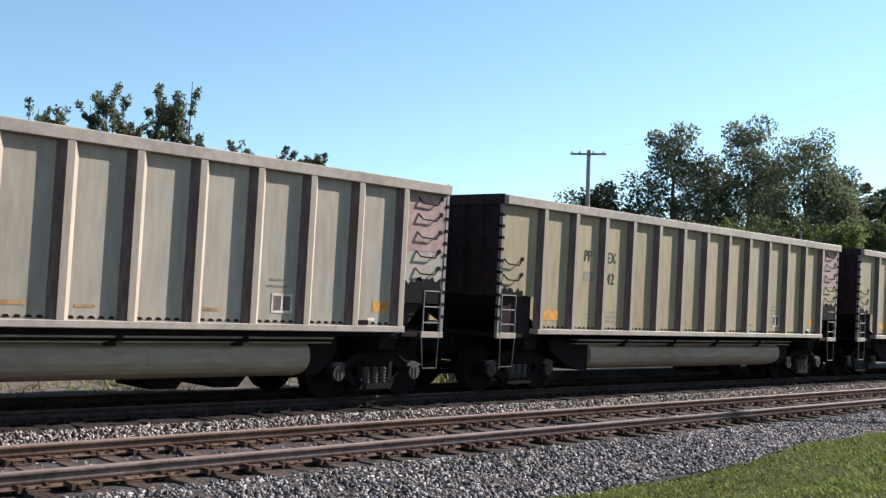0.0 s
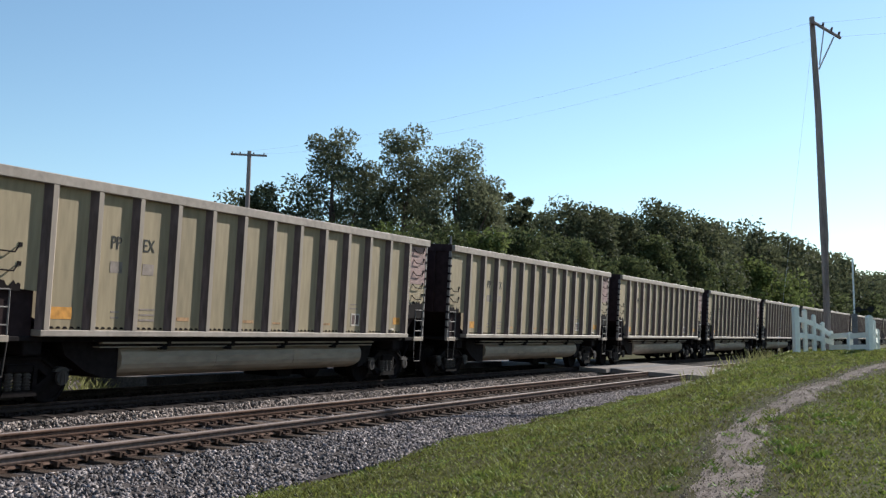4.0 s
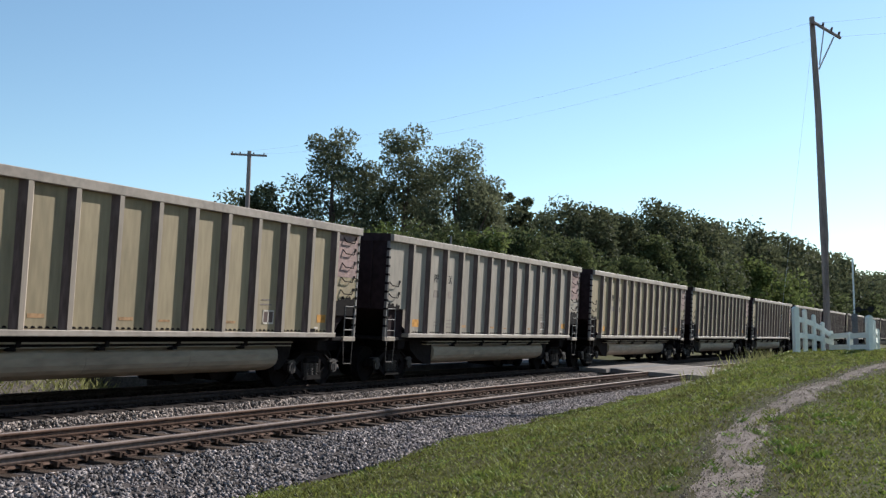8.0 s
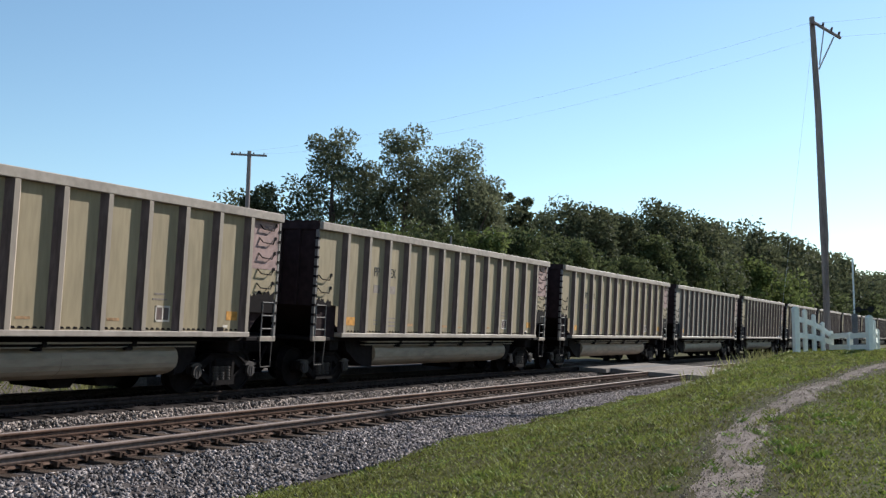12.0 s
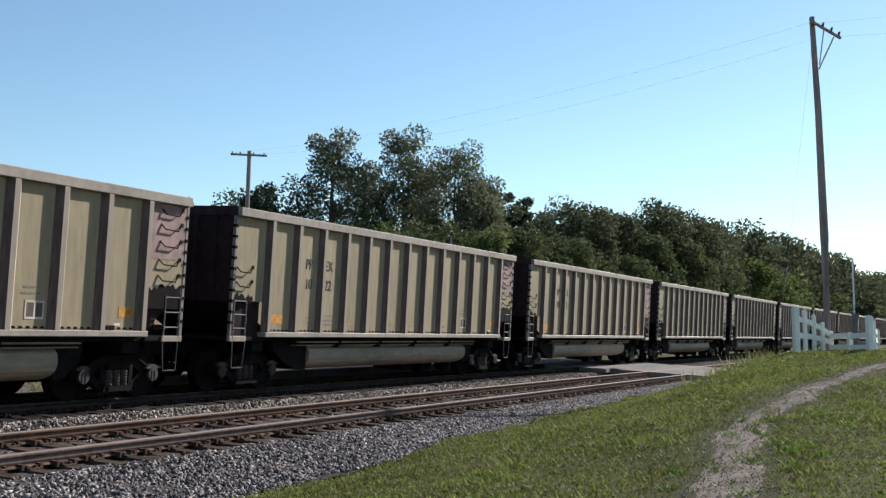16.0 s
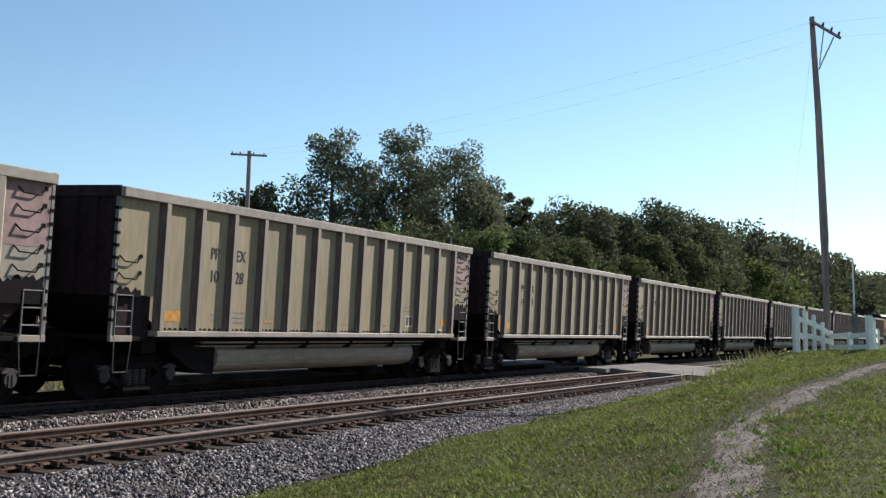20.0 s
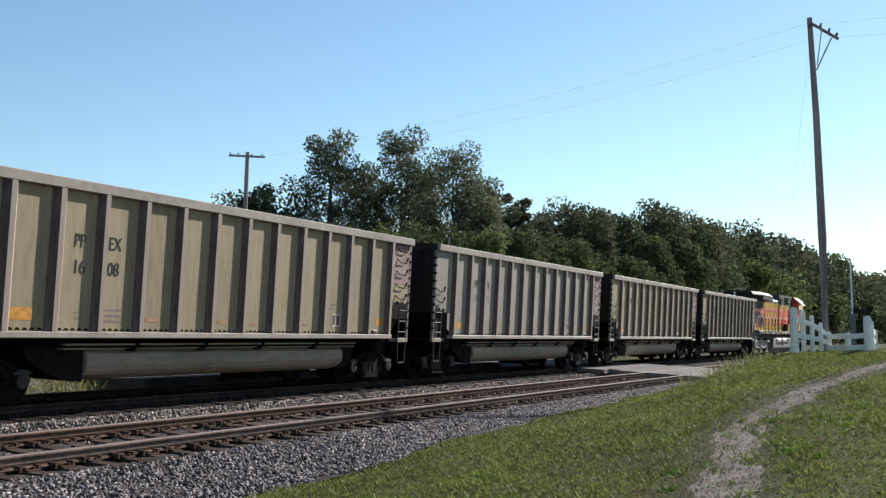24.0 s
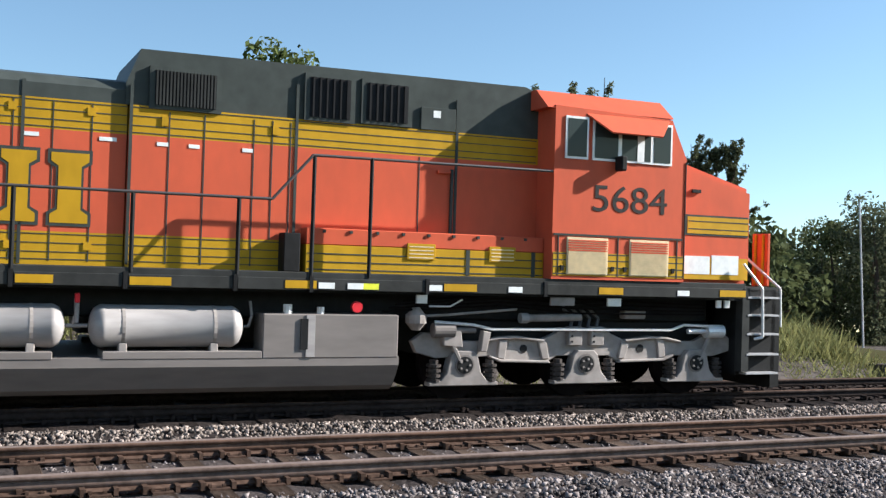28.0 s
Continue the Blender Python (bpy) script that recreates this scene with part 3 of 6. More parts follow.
blades("bank_grass", "rough grass tufts along the gravel strip", 14000, (-14, 22), (17.4, 20.6), 0.26, M["weed"], 26,
       lambda s, l, u: np.sin(s * 1.7 + 2 * np.sin(l * 2.1)) + 1.3 * np.sin(l * 3.1 + s * 0.6) + 1.4 * (l - 18.6) + u > 0.5, 0.8, 1.0, 0.014)
blades("bank_grass", "long rough grass strip beside the gravel yard", 4500, (13, 41), (17.0, 18.2), 0.09, M["weed"], 25, None, 0.7, 1.0, 0.012)
# ---- coal gondola: x along the train, -y the side towards the eye, z up from the rail heads ----
L_CAR, HALF = 16.236, 7.32
RIBS = [-HALF + 1.17 + 1.03 * i for i in range(13)]


def wheelset_mesh():
    bm = bmesh.new()
    for sd in (-1, 1):
        y = sd * 0.7525
        cyl(bm, (0, y - 0.065, 0.457), (0, y + 0.065, 0.457), 0.457, 28)
        cyl(bm, (0, y - sd * 0.095, 0.457), (0, y - sd * 0.06, 0.457), 0.485, 28)
        cyl(bm, (0, y + sd * 0.06, 0.457), (0, y + sd * 0.09, 0.457), 0.13, 12)
        cyl(bm, (0, y + sd * 0.09, 0.457), (0, y + sd * 0.3, 0.457), 0.085, 12)
    cyl(bm, (0, -0.75, 0.457), (0, 0.75, 0.457), 0.085, 12)
    for sd in (-1, 1):
        y = sd * 0.83
        for i in range(28):
            a, b = 2 * math.pi * i / 28, 2 * math.pi * (i + 1) / 28
            prism(bm, [(math.cos(k) * r, 0.457 + math.sin(k) * r) for k, r in ((a, 0.40), (b, 0.40), (b, 0.452), (a, 0.452))], "y", y - 0.013, y + 0.013)
    return mesh_of(bm, M["car_truck"])


def sideframe_mesh():
    """A cast truck side: arched top member, tension member, spring nest, bearing pockets and ribs."""
    bm = bmesh.new()
    prism(bm, [(-1.12, 0.42), (-1.12, 0.60), (-0.74, 0.64), (-0.45, 0.80), (0.45, 0.80), (0.74, 0.64), (1.12, 0.60), (1.12, 0.42), (0.98, 0.42), (0.98, 0.54),
               (0.8, 0.54), (0.78, 0.42), (0.60, 0.50), (0.36, 0.66), (-0.36, 0.66), (-0.60, 0.50), (-0.78, 0.42), (-0.8, 0.54), (-0.98, 0.54), (-0.98, 0.42)], "y", -0.07, 0.07)
    for sx in (-1, 1):
        prism(bm, [(sx * 0.80, 0.44), (sx * 0.66, 0.52), (sx * 0.30, 0.27), (sx * 0.36, 0.17)], "y", -0.08, 0.06)
        prism(bm, [(sx * 0.42, 0.66), (sx * 0.33, 0.66), (sx * 0.31, 0.26), (sx * 0.40, 0.26)], "y", -0.08, 0.06)
        prism(bm, [(sx * 1.14, 0.60), (sx * 0.74, 0.65), (sx * 0.45, 0.81), (sx * 0.45, 0.77), (sx * 0.73, 0.61), (sx * 1.14, 0.56)], "y", -0.12, 0.07)
    prism(bm, [(-0.38, 0.17), (0.38, 0.17), (0.33, 0.27), (-0.33, 0.27)], "y", -0.13, 0.08)
    box(bm, -0.45, 0.45, -0.12, 0.07, 0.765, 0.81, 0.01)
    box(bm, -0.27, 0.27, -0.13, 0.06, 0.56, 0.70, 0.02)
    return mesh_of(bm, M["car_truck"])


def spring_mesh():
    bm = bmesh.new()
    for i in range(5):
        cyl(bm, (0, 0, 0.28 + 0.056 * i), (0, 0, 0.312 + 0.056 * i), 0.082, 10)
    cyl(bm, (0, 0, 0.27), (0, 0, 0.57), 0.055, 8)
    return mesh_of(bm, M["worn_iron"])


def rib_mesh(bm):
    """A hat-section rib: worn front face, a rear flank darkened with grime and painted shade."""
    me = mesh_of(bm, [M["car_rib"], M["flank_grime_shade"]])
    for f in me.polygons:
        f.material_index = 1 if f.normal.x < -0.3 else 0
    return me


def make_car():
    car = empty("coal_gondola")
    # side sheets: full height between the end ribs, short in the end bays
    for sd in (-1, 1):
        bm = bmesh.new()
        y0, y1 = sd * 1.505, sd * 1.525
        box(bm, RIBS[0], RIBS[-1], min(y0, y1), max(y0, y1), 1.24, 3.70)
        part("side_sheet", bm, M["car_side"], car)
        for e in (-1, 1):
            bm = bmesh.new()
            xa, xb = sorted((e * HALF, RIBS[0] if e < 0 else RIBS[-1]))
            prism(bm, [(xa, 1.98 if e < 0 else 1.90), (xb, 1.90 if e < 0 else 1.98), (xb, 3.70), (xa, 3.70)], "y", min(y0, y1), max(y0, y1))
            part("end_sheet", bm, M["car_side"], car)
        bm = bmesh.new()
        box(bm, -HALF - 0.02, HALF + 0.02, min(sd * 1.40, sd * 1.632), max(sd * 1.40, sd * 1.632), 3.66, 3.84, 0.012)
        part("top_chord", bm, M["car_chord"], car)
        bm = bmesh.new()
        box(bm, RIBS[0] - 0.12, RIBS[-1] + 0.12, min(sd * 1.38, sd * 1.632), max(sd * 1.38, sd * 1.632), 1.185, 1.29, 0.01)
        part("side_sill", bm, M["car_chord"], car)
        bm = bmesh.new()
        box(bm, -HALF + 0.5, HALF - 0.5, min(sd * 1.22, sd * 1.44), max(sd * 1.22, sd * 1.44), 1.09, 1.18, 0.008)
        part("lower_sill", bm, M["car_black"], car)
    bm = bmesh.new()
    prism(bm, [(-0.165, 0.0), (0.165, 0.0), (0.055, -0.104), (-0.055, -0.104)], "z", 1.29, 3.66)
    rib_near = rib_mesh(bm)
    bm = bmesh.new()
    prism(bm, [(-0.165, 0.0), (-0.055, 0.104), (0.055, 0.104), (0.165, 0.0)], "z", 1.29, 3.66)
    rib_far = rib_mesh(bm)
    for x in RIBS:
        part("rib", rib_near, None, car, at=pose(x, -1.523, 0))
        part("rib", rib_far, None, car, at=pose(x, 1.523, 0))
    # coal dust along the sill
    bm = bmesh.new()
    for i, x in enumerate(RIBS[:-1]):
        for k in range(5):
            c = x + 0.2 + 0.15 * k
            prism(bm, [(c - 0.06, 1.31), (c + 0.05, 1.31), (c + 0.02, 1.345), (c - 0.03, 1.35)], "y", -1.532, -1.524)
    tagged(part("coal_dust_line", bm, M["coal_mark"], car), kind="stuff")
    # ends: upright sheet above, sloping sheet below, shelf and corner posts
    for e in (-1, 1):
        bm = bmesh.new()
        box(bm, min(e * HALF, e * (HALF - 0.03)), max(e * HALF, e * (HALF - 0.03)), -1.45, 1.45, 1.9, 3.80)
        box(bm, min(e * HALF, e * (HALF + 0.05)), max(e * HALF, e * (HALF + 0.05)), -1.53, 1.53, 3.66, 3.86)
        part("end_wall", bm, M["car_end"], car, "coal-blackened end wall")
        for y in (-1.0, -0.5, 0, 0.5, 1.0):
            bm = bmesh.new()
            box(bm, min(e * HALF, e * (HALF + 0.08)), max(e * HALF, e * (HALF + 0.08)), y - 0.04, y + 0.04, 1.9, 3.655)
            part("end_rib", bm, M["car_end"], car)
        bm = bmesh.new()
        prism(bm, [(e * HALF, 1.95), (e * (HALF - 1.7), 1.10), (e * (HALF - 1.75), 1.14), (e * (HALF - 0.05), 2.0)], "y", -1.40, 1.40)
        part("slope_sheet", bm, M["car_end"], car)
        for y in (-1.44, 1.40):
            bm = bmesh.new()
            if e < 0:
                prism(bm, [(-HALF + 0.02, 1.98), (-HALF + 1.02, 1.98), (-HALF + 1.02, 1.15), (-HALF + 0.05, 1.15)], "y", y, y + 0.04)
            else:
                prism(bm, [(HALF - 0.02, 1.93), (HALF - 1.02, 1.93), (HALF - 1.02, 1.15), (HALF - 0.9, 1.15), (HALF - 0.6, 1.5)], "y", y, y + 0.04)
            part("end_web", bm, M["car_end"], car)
        bm = bmesh.new()
        box(bm, min(e * (HALF + 0.05), e * (HALF - 0.95)), max(e * (HALF + 0.05), e * (HALF - 0.95)), -1.52, 1.52, 1.10, 1.18, 0.01)
        part("end_platform", bm, M["car_black"], car)
        for sd in (-1, 1):
            bm = bmesh.new()
            box(bm, min(e * (HALF + 0.06), e * (HALF - 0.5)), max(e * (HALF + 0.06), e * (HALF - 0.5)), min(sd * 1.47, sd * 1.545), max(sd * 1.47, sd * 1.545), 1.09, 1.20, 0.008)
            part("sill_step", bm, M["car_rib"], car)
        bm = bmesh.new()
        box(bm, min(e * HALF, e * (HALF - 2.2)), max(e * HALF, e * (HALF - 2.2)), -0.35, 0.35, 0.72, 1.10, 0.02)
        box(bm, min(e * (HALF - 1.35), e * (HALF - 0.95)), max(e * (HALF - 1.35), e * (HALF - 0.95)), -1.38, 1.38, 0.86, 1.10, 0.02)
        part("bolster", bm, M["car_black"], car)
        bm = bmesh.new()
        box(bm, min(e * HALF, e * (L_CAR / 2 - 0.12)), max(e * HALF, e * (L_CAR / 2 - 0.12)), -0.11, 0.11, 0.76, 0.98, 0.02)
        box(bm, min(e * (L_CAR / 2 - 0.25), e * (L_CAR / 2 + 0.0)), max(e * (L_CAR / 2 - 0.25), e * (L_CAR / 2 + 0.0)), -0.2, 0.2, 0.70, 1.02, 0.04)
        tube(bm, [(e * (HALF + 0.1), -0.3, 0.9), (e * (HALF + 0.35), -0.32, 0.55), (e * (HALF + 0.65), -0.25, 0.5)], 0.03)
        part("coupler", bm, M["car_black"], car)
        # corner ladder on the side and at the end
        for sd in (-1, 1):
            yy = sd * 1.53
            bm = bmesh.new()
            tube(bm, [(e * (HALF - 0.04), yy, 1.12), (e * (HALF - 0.04), yy, 1.95)], 0.019)
            tube(bm, [(e * (HALF - 0.46), yy, 1.12), (e * (HALF - 0.46), yy, 1.93)], 0.015)
            for z in (1.36, 1.64, 1.92):
                tube(bm, [(e * (HALF - 0.04), yy, z), (e * (HALF - 0.46), yy, z)], 0.013)
            part("corner_ladder", bm, M["ladder"], car, "galvanised corner ladder")
            bm = bmesh.new()
            tube(bm, [(e * (HALF - 0.05), yy, 1.10), (e * (HALF - 0.07), yy, 0.55), (e * (HALF - 0.42), yy, 0.55), (e * (HALF - 0.48), yy, 1.10)], 0.013)
            part("step", bm, M["worn_iron"], car)
            for i, z in enumerate((2.22, 2.52) if e < 0 else (2.22, 2.52, 2.86, 3.18, 3.46)):
                bm = bmesh.new()
                x0, x1 = (-HALF + 0.06, -HALF + 0.60) if e < 0 else (HALF - 0.72, HALF - 0.14)
                tube(bm, [(x0, sd * 1.526, z + 0.10), (x0 + 0.08, sd * 1.578, z), (x1 - 0.14, sd * 1.578, z - 0.01), (x1, sd * 1.526, z + 0.12)], 0.012)
                box(bm, x1 - 0.03, x1 + 0.04, sd * 1.526 - 0.012, sd * 1.526 + 0.012, z + 0.08, z + 0.15)
                part("grab_iron", bm, M["coal_mark"], car)
            bm = bmesh.new()
            box(bm, min(e * (HALF - 0.01), e * (HALF + 0.05)), max(e * (HALF - 0.01), e * (HALF + 0.05)), min(sd * 1.46, sd * 1.535), max(sd * 1.46, sd * 1.535), 1.18, 3.66)
            part("corner_post", bm, M["ladder"], car)
            bm = bmesh.new()
            for k in range(10):
                z = 1.45 + 0.22 * k
                box(bm, min(e * (HALF - 0.02), e * (HALF + 0.06)), max(e * (HALF - 0.02), e * (HALF + 0.06)), sd * 1.50 - 0.045, sd * 1.50 + 0.045, z, z + 0.055)
            tagged(part("bracket_strip", bm, M["coal_mark"], car), kind="stuff")
        # trucks
        truck = empty("truck", pose(e * 6.17, 0, 0))
        truck.parent = car
        for q in (-0.89, 0.89):
            part("wheelset", WHEELS, None, truck, at=pose(q, 0, 0))
        part("side_frame", SIDEFRAME, None, truck, at=pose(0, -1.02, 0))
        part("side_frame", SIDEFRAME, None, truck, at=pose(0, 1.02, 0, 0, 0, 180))
        for q in (-0.19, 0.0, 0.19):
            part("coil_spring", SPRING, None, truck, at=pose(q, -1.07, 0))
        bm = bmesh.new()
        box(bm, -0.25, 0.25, -1.0, 1.0, 0.5, 0.86, 0.03)
        part("truck_bolster", bm, M["car_truck"], truck)
        for q in (-0.89, 0.89):
            bm = bmesh.new()
            cyl(bm, (q, -1.19, 0.457), (q, -1.13, 0.457), 0.13, 10)
            for k in (-0.05, 0.03):
                box(bm, q + k, q + k + 0.025, -1.2, -1.18, 0.36, 0.54)
            part("bearing_cap", bm, M["wheel_steel"], truck, "worn steel bearing cap")
            bm = bmesh.new()
            prism(bm, [(q - 0.17, 0.56), (q + 0.17, 0.56), (q + 0.15, 0.60), (q + 0.06, 0.64), (q - 0.06, 0.64), (q - 0.15, 0.60)], "y", -1.16, -1.0)
            part("bearing_adapter", bm, M["worn_iron"], truck)
    # belly tub: a long barrel under stacked ledges, closed by sloping ends, painted black for their shade
    bm = bmesh.new()
    n = 16
    prof = [(-1.14, 0.96)]
    for i in range(n + 1):
        a = math.pi * (-0.10 + 1.20 * i / n)
        prof.append((-1.25 * math.copysign(abs(math.cos(a)) ** 0.5, math.cos(a)), 0.745 - 0.375 * math.copysign(abs(math.sin(a)) ** 0.85, math.sin(a))))
    prof += [(1.14, 0.96)]
    prism(bm, prof, "x", -3.95, 4.58)
    tub = part("belly_tub", bm, M["car_tub"], car, "rounded olive-grey belly tub", smooth=False)
    for x in (-1.2, 1.6):
        bm = bmesh.new()
        prism(bm, [(p[0] * 1.004, p[1] - 0.003) for p in prof], "x", x - 0.012, x + 0.012)
        part("tub_seam", bm, M["car_tub"], tub)
    for pts in ([(-5.35, 1.09), (-5.25, 0.84), (-4.75, 0.55), (-4.3, 0.42), (-3.96, 0.40), (-3.96, 1.09)], [(4.59, 1.09), (4.59, 0.42), (4.85, 0.46), (5.15, 0.72), (5.25, 1.09)]):
        bm = bmesh.new()
        prism(bm, pts, "y", -1.16, 1.16)
        part("tub_end", bm, M["car_black"], car)
    for y0, y1, z0, z1, mat in ((-1.38, -1.10, 1.045, 1.075, "car_tub"), (-1.33, -1.10, 0.972, 0.992, "car_tub"), (-1.30, 1.30, 0.99, 1.11, "car_black")):
        bm = bmesh.new()
        box(bm, -4.6, 4.95, y0, y1, z0, z1)
        part("tub_ledge", bm, M[mat], car)
    for x in (-2.86, -0.88, 1.04, 3.18):
        bm = bmesh.new()
        box(bm, x - 0.05, x + 0.05, -1.41, -1.28, 0.99, 1.11, 0.01)
        box(bm, x - 0.20, x - 0.04, -1.40, -1.27, 0.93, 0.985, 0.01)
        cyl(bm, (x - 0.22, -1.36, 0.95), (x + 0.10, -1.36, 1.04), 0.022, 6)
        part("tub_hanger", bm, M["car_black"], car)
    for x in (2.35, 3.5):
        bm = bmesh.new()
        prism(bm, [(x - 0.42, 0.42), (x + 0.42, 0.42), (x + 0.22, 0.20), (x - 0.22, 0.20)], "y", -0.5, 0.5)
        part("drain_box", bm, M["car_black"], car)
    bm = bmesh.new()
    box(bm, -6.0, 6.0, -1.44, 1.44, 1.10, 1.16)
    part("floor_plate", bm, M["car_black"], car)
    # paint and stencils
    bm = bmesh.new()
    box(bm, RIBS[-1] + 0.08, HALF - 0.03, -1.5295, -1.5255, 2.62, 3.64)
    part("maroon_patch", bm, M["pink_panel"], car, "faded maroon panel behind the grab irons")
    for (x, w, z, h, mat) in ((RIBS[0] + 0.16, 0.46, 1.47, 0.20, "stripe_orange"), (RIBS[3] + 0.2, 0.36, 1.48, 0.07, "stripe_faded"), (RIBS[5] + 0.22, 0.36, 1.47, 0.06, "stripe_faded"),
                              (RIBS[8] + 0.2, 0.3, 1.46, 0.05, "stripe_faded"), (RIBS[11] + 0.46, 0.36, 1.52, 0.18, "stripe_orange"), (RIBS[6] + 0.24, 0.3, 1.46, 0.04, "stripe_faded"),
                              (RIBS[2] + 0.2, 0.4, 1.46, 0.04, "stripe_pale"), (RIBS[2] + 0.2, 0.4, 1.56, 0.03, "stripe_pale"), (RIBS[2] + 0.2, 0.4, 1.66, 0.03, "stripe_pale"),
                              (RIBS[1] + 0.5, 0.2, 1.5, 0.03, "stripe_pale"), (RIBS[1] + 0.5, 0.2, 1.6, 0.03, "stripe_pale"), (RIBS[9] + 0.3, 0.4, 1.86, 0.03, "stripe_pale"), (RIBS[9] + 0.34, 0.3, 1.96, 0.03, "stripe_pale"),
                              (RIBS[11] + 0.36, 0.16, 1.37, 0.05, "stencil_white")):
        bm = bmesh.new()
        box(bm, x, x + w, -1.5295, -1.5255, z, z + h)
        part("stencil_mark", bm, M[mat], car)
    # two grey squares in a white outline
    bm = bmesh.new()
    xs = RIBS[9] + 0.40
    for x0, x1, z0, z1 in ((0, 0.40, 0, 0.035), (0, 0.40, 0.265, 0.30), (0, 0.03, 0, 0.30), (0.185, 0.215, 0, 0.30), (0.37, 0.40, 0, 0.30)):
        box(bm, xs + x0, xs + x1, -1.5315, -1.5255, 1.46 + z0, 1.46 + z1)
    part("stencil_outline", bm, M["stencil_white"], car, "white outline of the stencil box")
    bm = bmesh.new()
    for x0 in (0.03, 0.215):
        box(bm, xs + x0 + 0.005, xs + x0 + 0.15, -1.5295, -1.5255, 1.50, 1.72)
    part("stencil_mark", bm, M["flank_grime_shade"], car)
    # ragged coal crust along the lower edge of the end bays
    rc = random.Random(17)
    for e in (-1, 1):
        a, b = (-HALF + 0.05, -HALF + 0.66) if e < 0 else (RIBS[-1] + 0.10, HALF - 0.06)
        n = 13
        top = [(a + (b - a) * i / n, 2.03 + rc.uniform(-0.06, 0.07) + (0.08 if e > 0 and i > 3 else 0)) for i in range(n + 1)]
        low = 1.90 if e < 0 else 1.70
        bm = bmesh.new()
        prism(bm, [(a, low)] + top + [(b, low)], "y", -1.532, -1.5265)
        part("coal_crust", bm, M["coal_mark"], car, "ragged black coal crust")
    bm = bmesh.new()
    box(bm, RIBS[11] + 0.10, RIBS[11] + 0.34, -1.575, -1.524, 1.30, 1.38)
    part("vibrator_bracket", bm, M["car_black"], car)
    return tagged(car, "tan aluminium coal gondola with grimy, shade-darkened rib flanks and coal-stained ends", "railway wagon", group="gondolas of the coal train")


def lettering(text, x, z, size, mat, parent, y=-1.531, name="lettering", squeeze=1.0):
    cu = bpy.data.curves.new("text", "FONT")
    cu.body, cu.size, cu.extrude = text, size, 0.002
    ob = new("text", cu)
    dg = bpy.context.evaluated_depsgraph_get()
    me = bpy.data.meshes.new_from_object(ob.evaluated_get(dg))
    bpy.data.objects.remove(ob)
    me.materials.clear()
    me.materials.append(mat)
    return part(name, me, None, parent, at=pose(x, y, z, 90, 0, 0) @ Matrix.Diagonal((squeeze, 1, 1, 1)))


WHEELS, SIDEFRAME, SPRING = wheelset_mesh(), sideframe_mesh(), spring_mesh()
first_car = make_car()
LOCO_S28 = 8.695                       # arc length of the leading truck's centre at the end
SPEED = 21.142
CAR0_S = 12.156                        # arc length of one car's rear face at 17 s
N_CARS = 38
CARS = []                              # (object, arc length of its middle at 17 s)
NUMBERS = {-22: ("", "42"), -21: ("14", "11"), -20: ("", "21"), -18: ("", "29"), -14: ("", "38"), -13: ("13", "57"), -10: ("", "04"), -9: ("10", "25"), -8: ("10", "27"), -4: ("10", "44"),
           -1: ("10", "22"), 0: ("10", "73"), 3: ("", "77"), 4: ("10", "28"), 5: ("14", "49"), 9: ("16", "08"), 12: ("", "96")}


def dress(car, k):
    """Reporting marks, split by the fourth rib, and the marks that set single cars apart."""
    if k == -23 or k % 7 == 3:
        for ob in car.children:
            if ob.name.split(".")[0] in ("side_sheet", "end_sheet"):
                ob.material_slots[0].link = "OBJECT"
                ob.material_slots[0].material = M["car_side_grey"]
    x = RIBS[2]
    lettering("PP", x - 0.64, 2.72, 0.33, M["lettering"], car, squeeze=0.8)
    lettering("EX", x + 0.17, 2.72, 0.33, M["lettering"], car, squeeze=0.8)
    a, b = NUMBERS.get(k, ("", ""))
    for text, x0 in ((a, x - 0.64), (b, x + 0.18)):
        if text:
            lettering(text, x0, 2.27, 0.34, M["lettering"], car, squeeze=0.85)
        else:
            bm = bmesh.new()
            box(bm, x0 + 0.02, x0 + 0.32, -1.5295, -1.5255, 2.30, 2.50)
            part("number_bar", bm, M["stripe_pale"], car)


def scrawl(car):
    """Grey spray-paint scrawls, one to a bay, low on the rear half of a car."""
    r = random.Random(77)
    for i, (w, z0, z1) in {3: (0.40, 1.45, 1.9), 4: (0.34, 1.6, 1.9), 5: (0.38, 1.5, 1.95), 6: (0.36, 2.05, 2.35), 7: (0.40, 1.40, 2.35), 8: (0.42, 1.58, 1.98), 9: (0.44, 1.50, 2.20), 10: (0.42, 1.42, 2.16), 11: (0.36, 1.55, 2.1)}.items():
        bm = bmesh.new()
        for stroke in range(9):
            x, z = RIBS[i] + 0.14 + r.uniform(0, w), r.uniform(z0, z1)
            a = r.uniform(0, 6.28)
            for k in range(9):
                a += r.uniform(-1.1, 1.1)
                x2 = min(max(x + 0.06 * math.cos(a), RIBS[i] + 0.12), RIBS[i] + 0.12 + w)
                z2 = min(max(z + 0.10 * math.sin(a), z0), z1)
                d = Vector((x2 - x, z2 - z))
                if d.length > 0.02:
                    nx, nz = -d.y / d.length * 0.011, d.x / d.length * 0.011
                    prism(bm, [(x - nx, z - nz), (x2 - nx, z2 - nz), (x2 + nx, z2 + nz), (x + nx, z + nz)], "y", -1.5285 - 0.0002 * k - 0.0006 * stroke, -1.526)
                x, z = x2, z2
        part("scrawl", bm, M["graffiti"], car, "grey spray-paint scrawl")


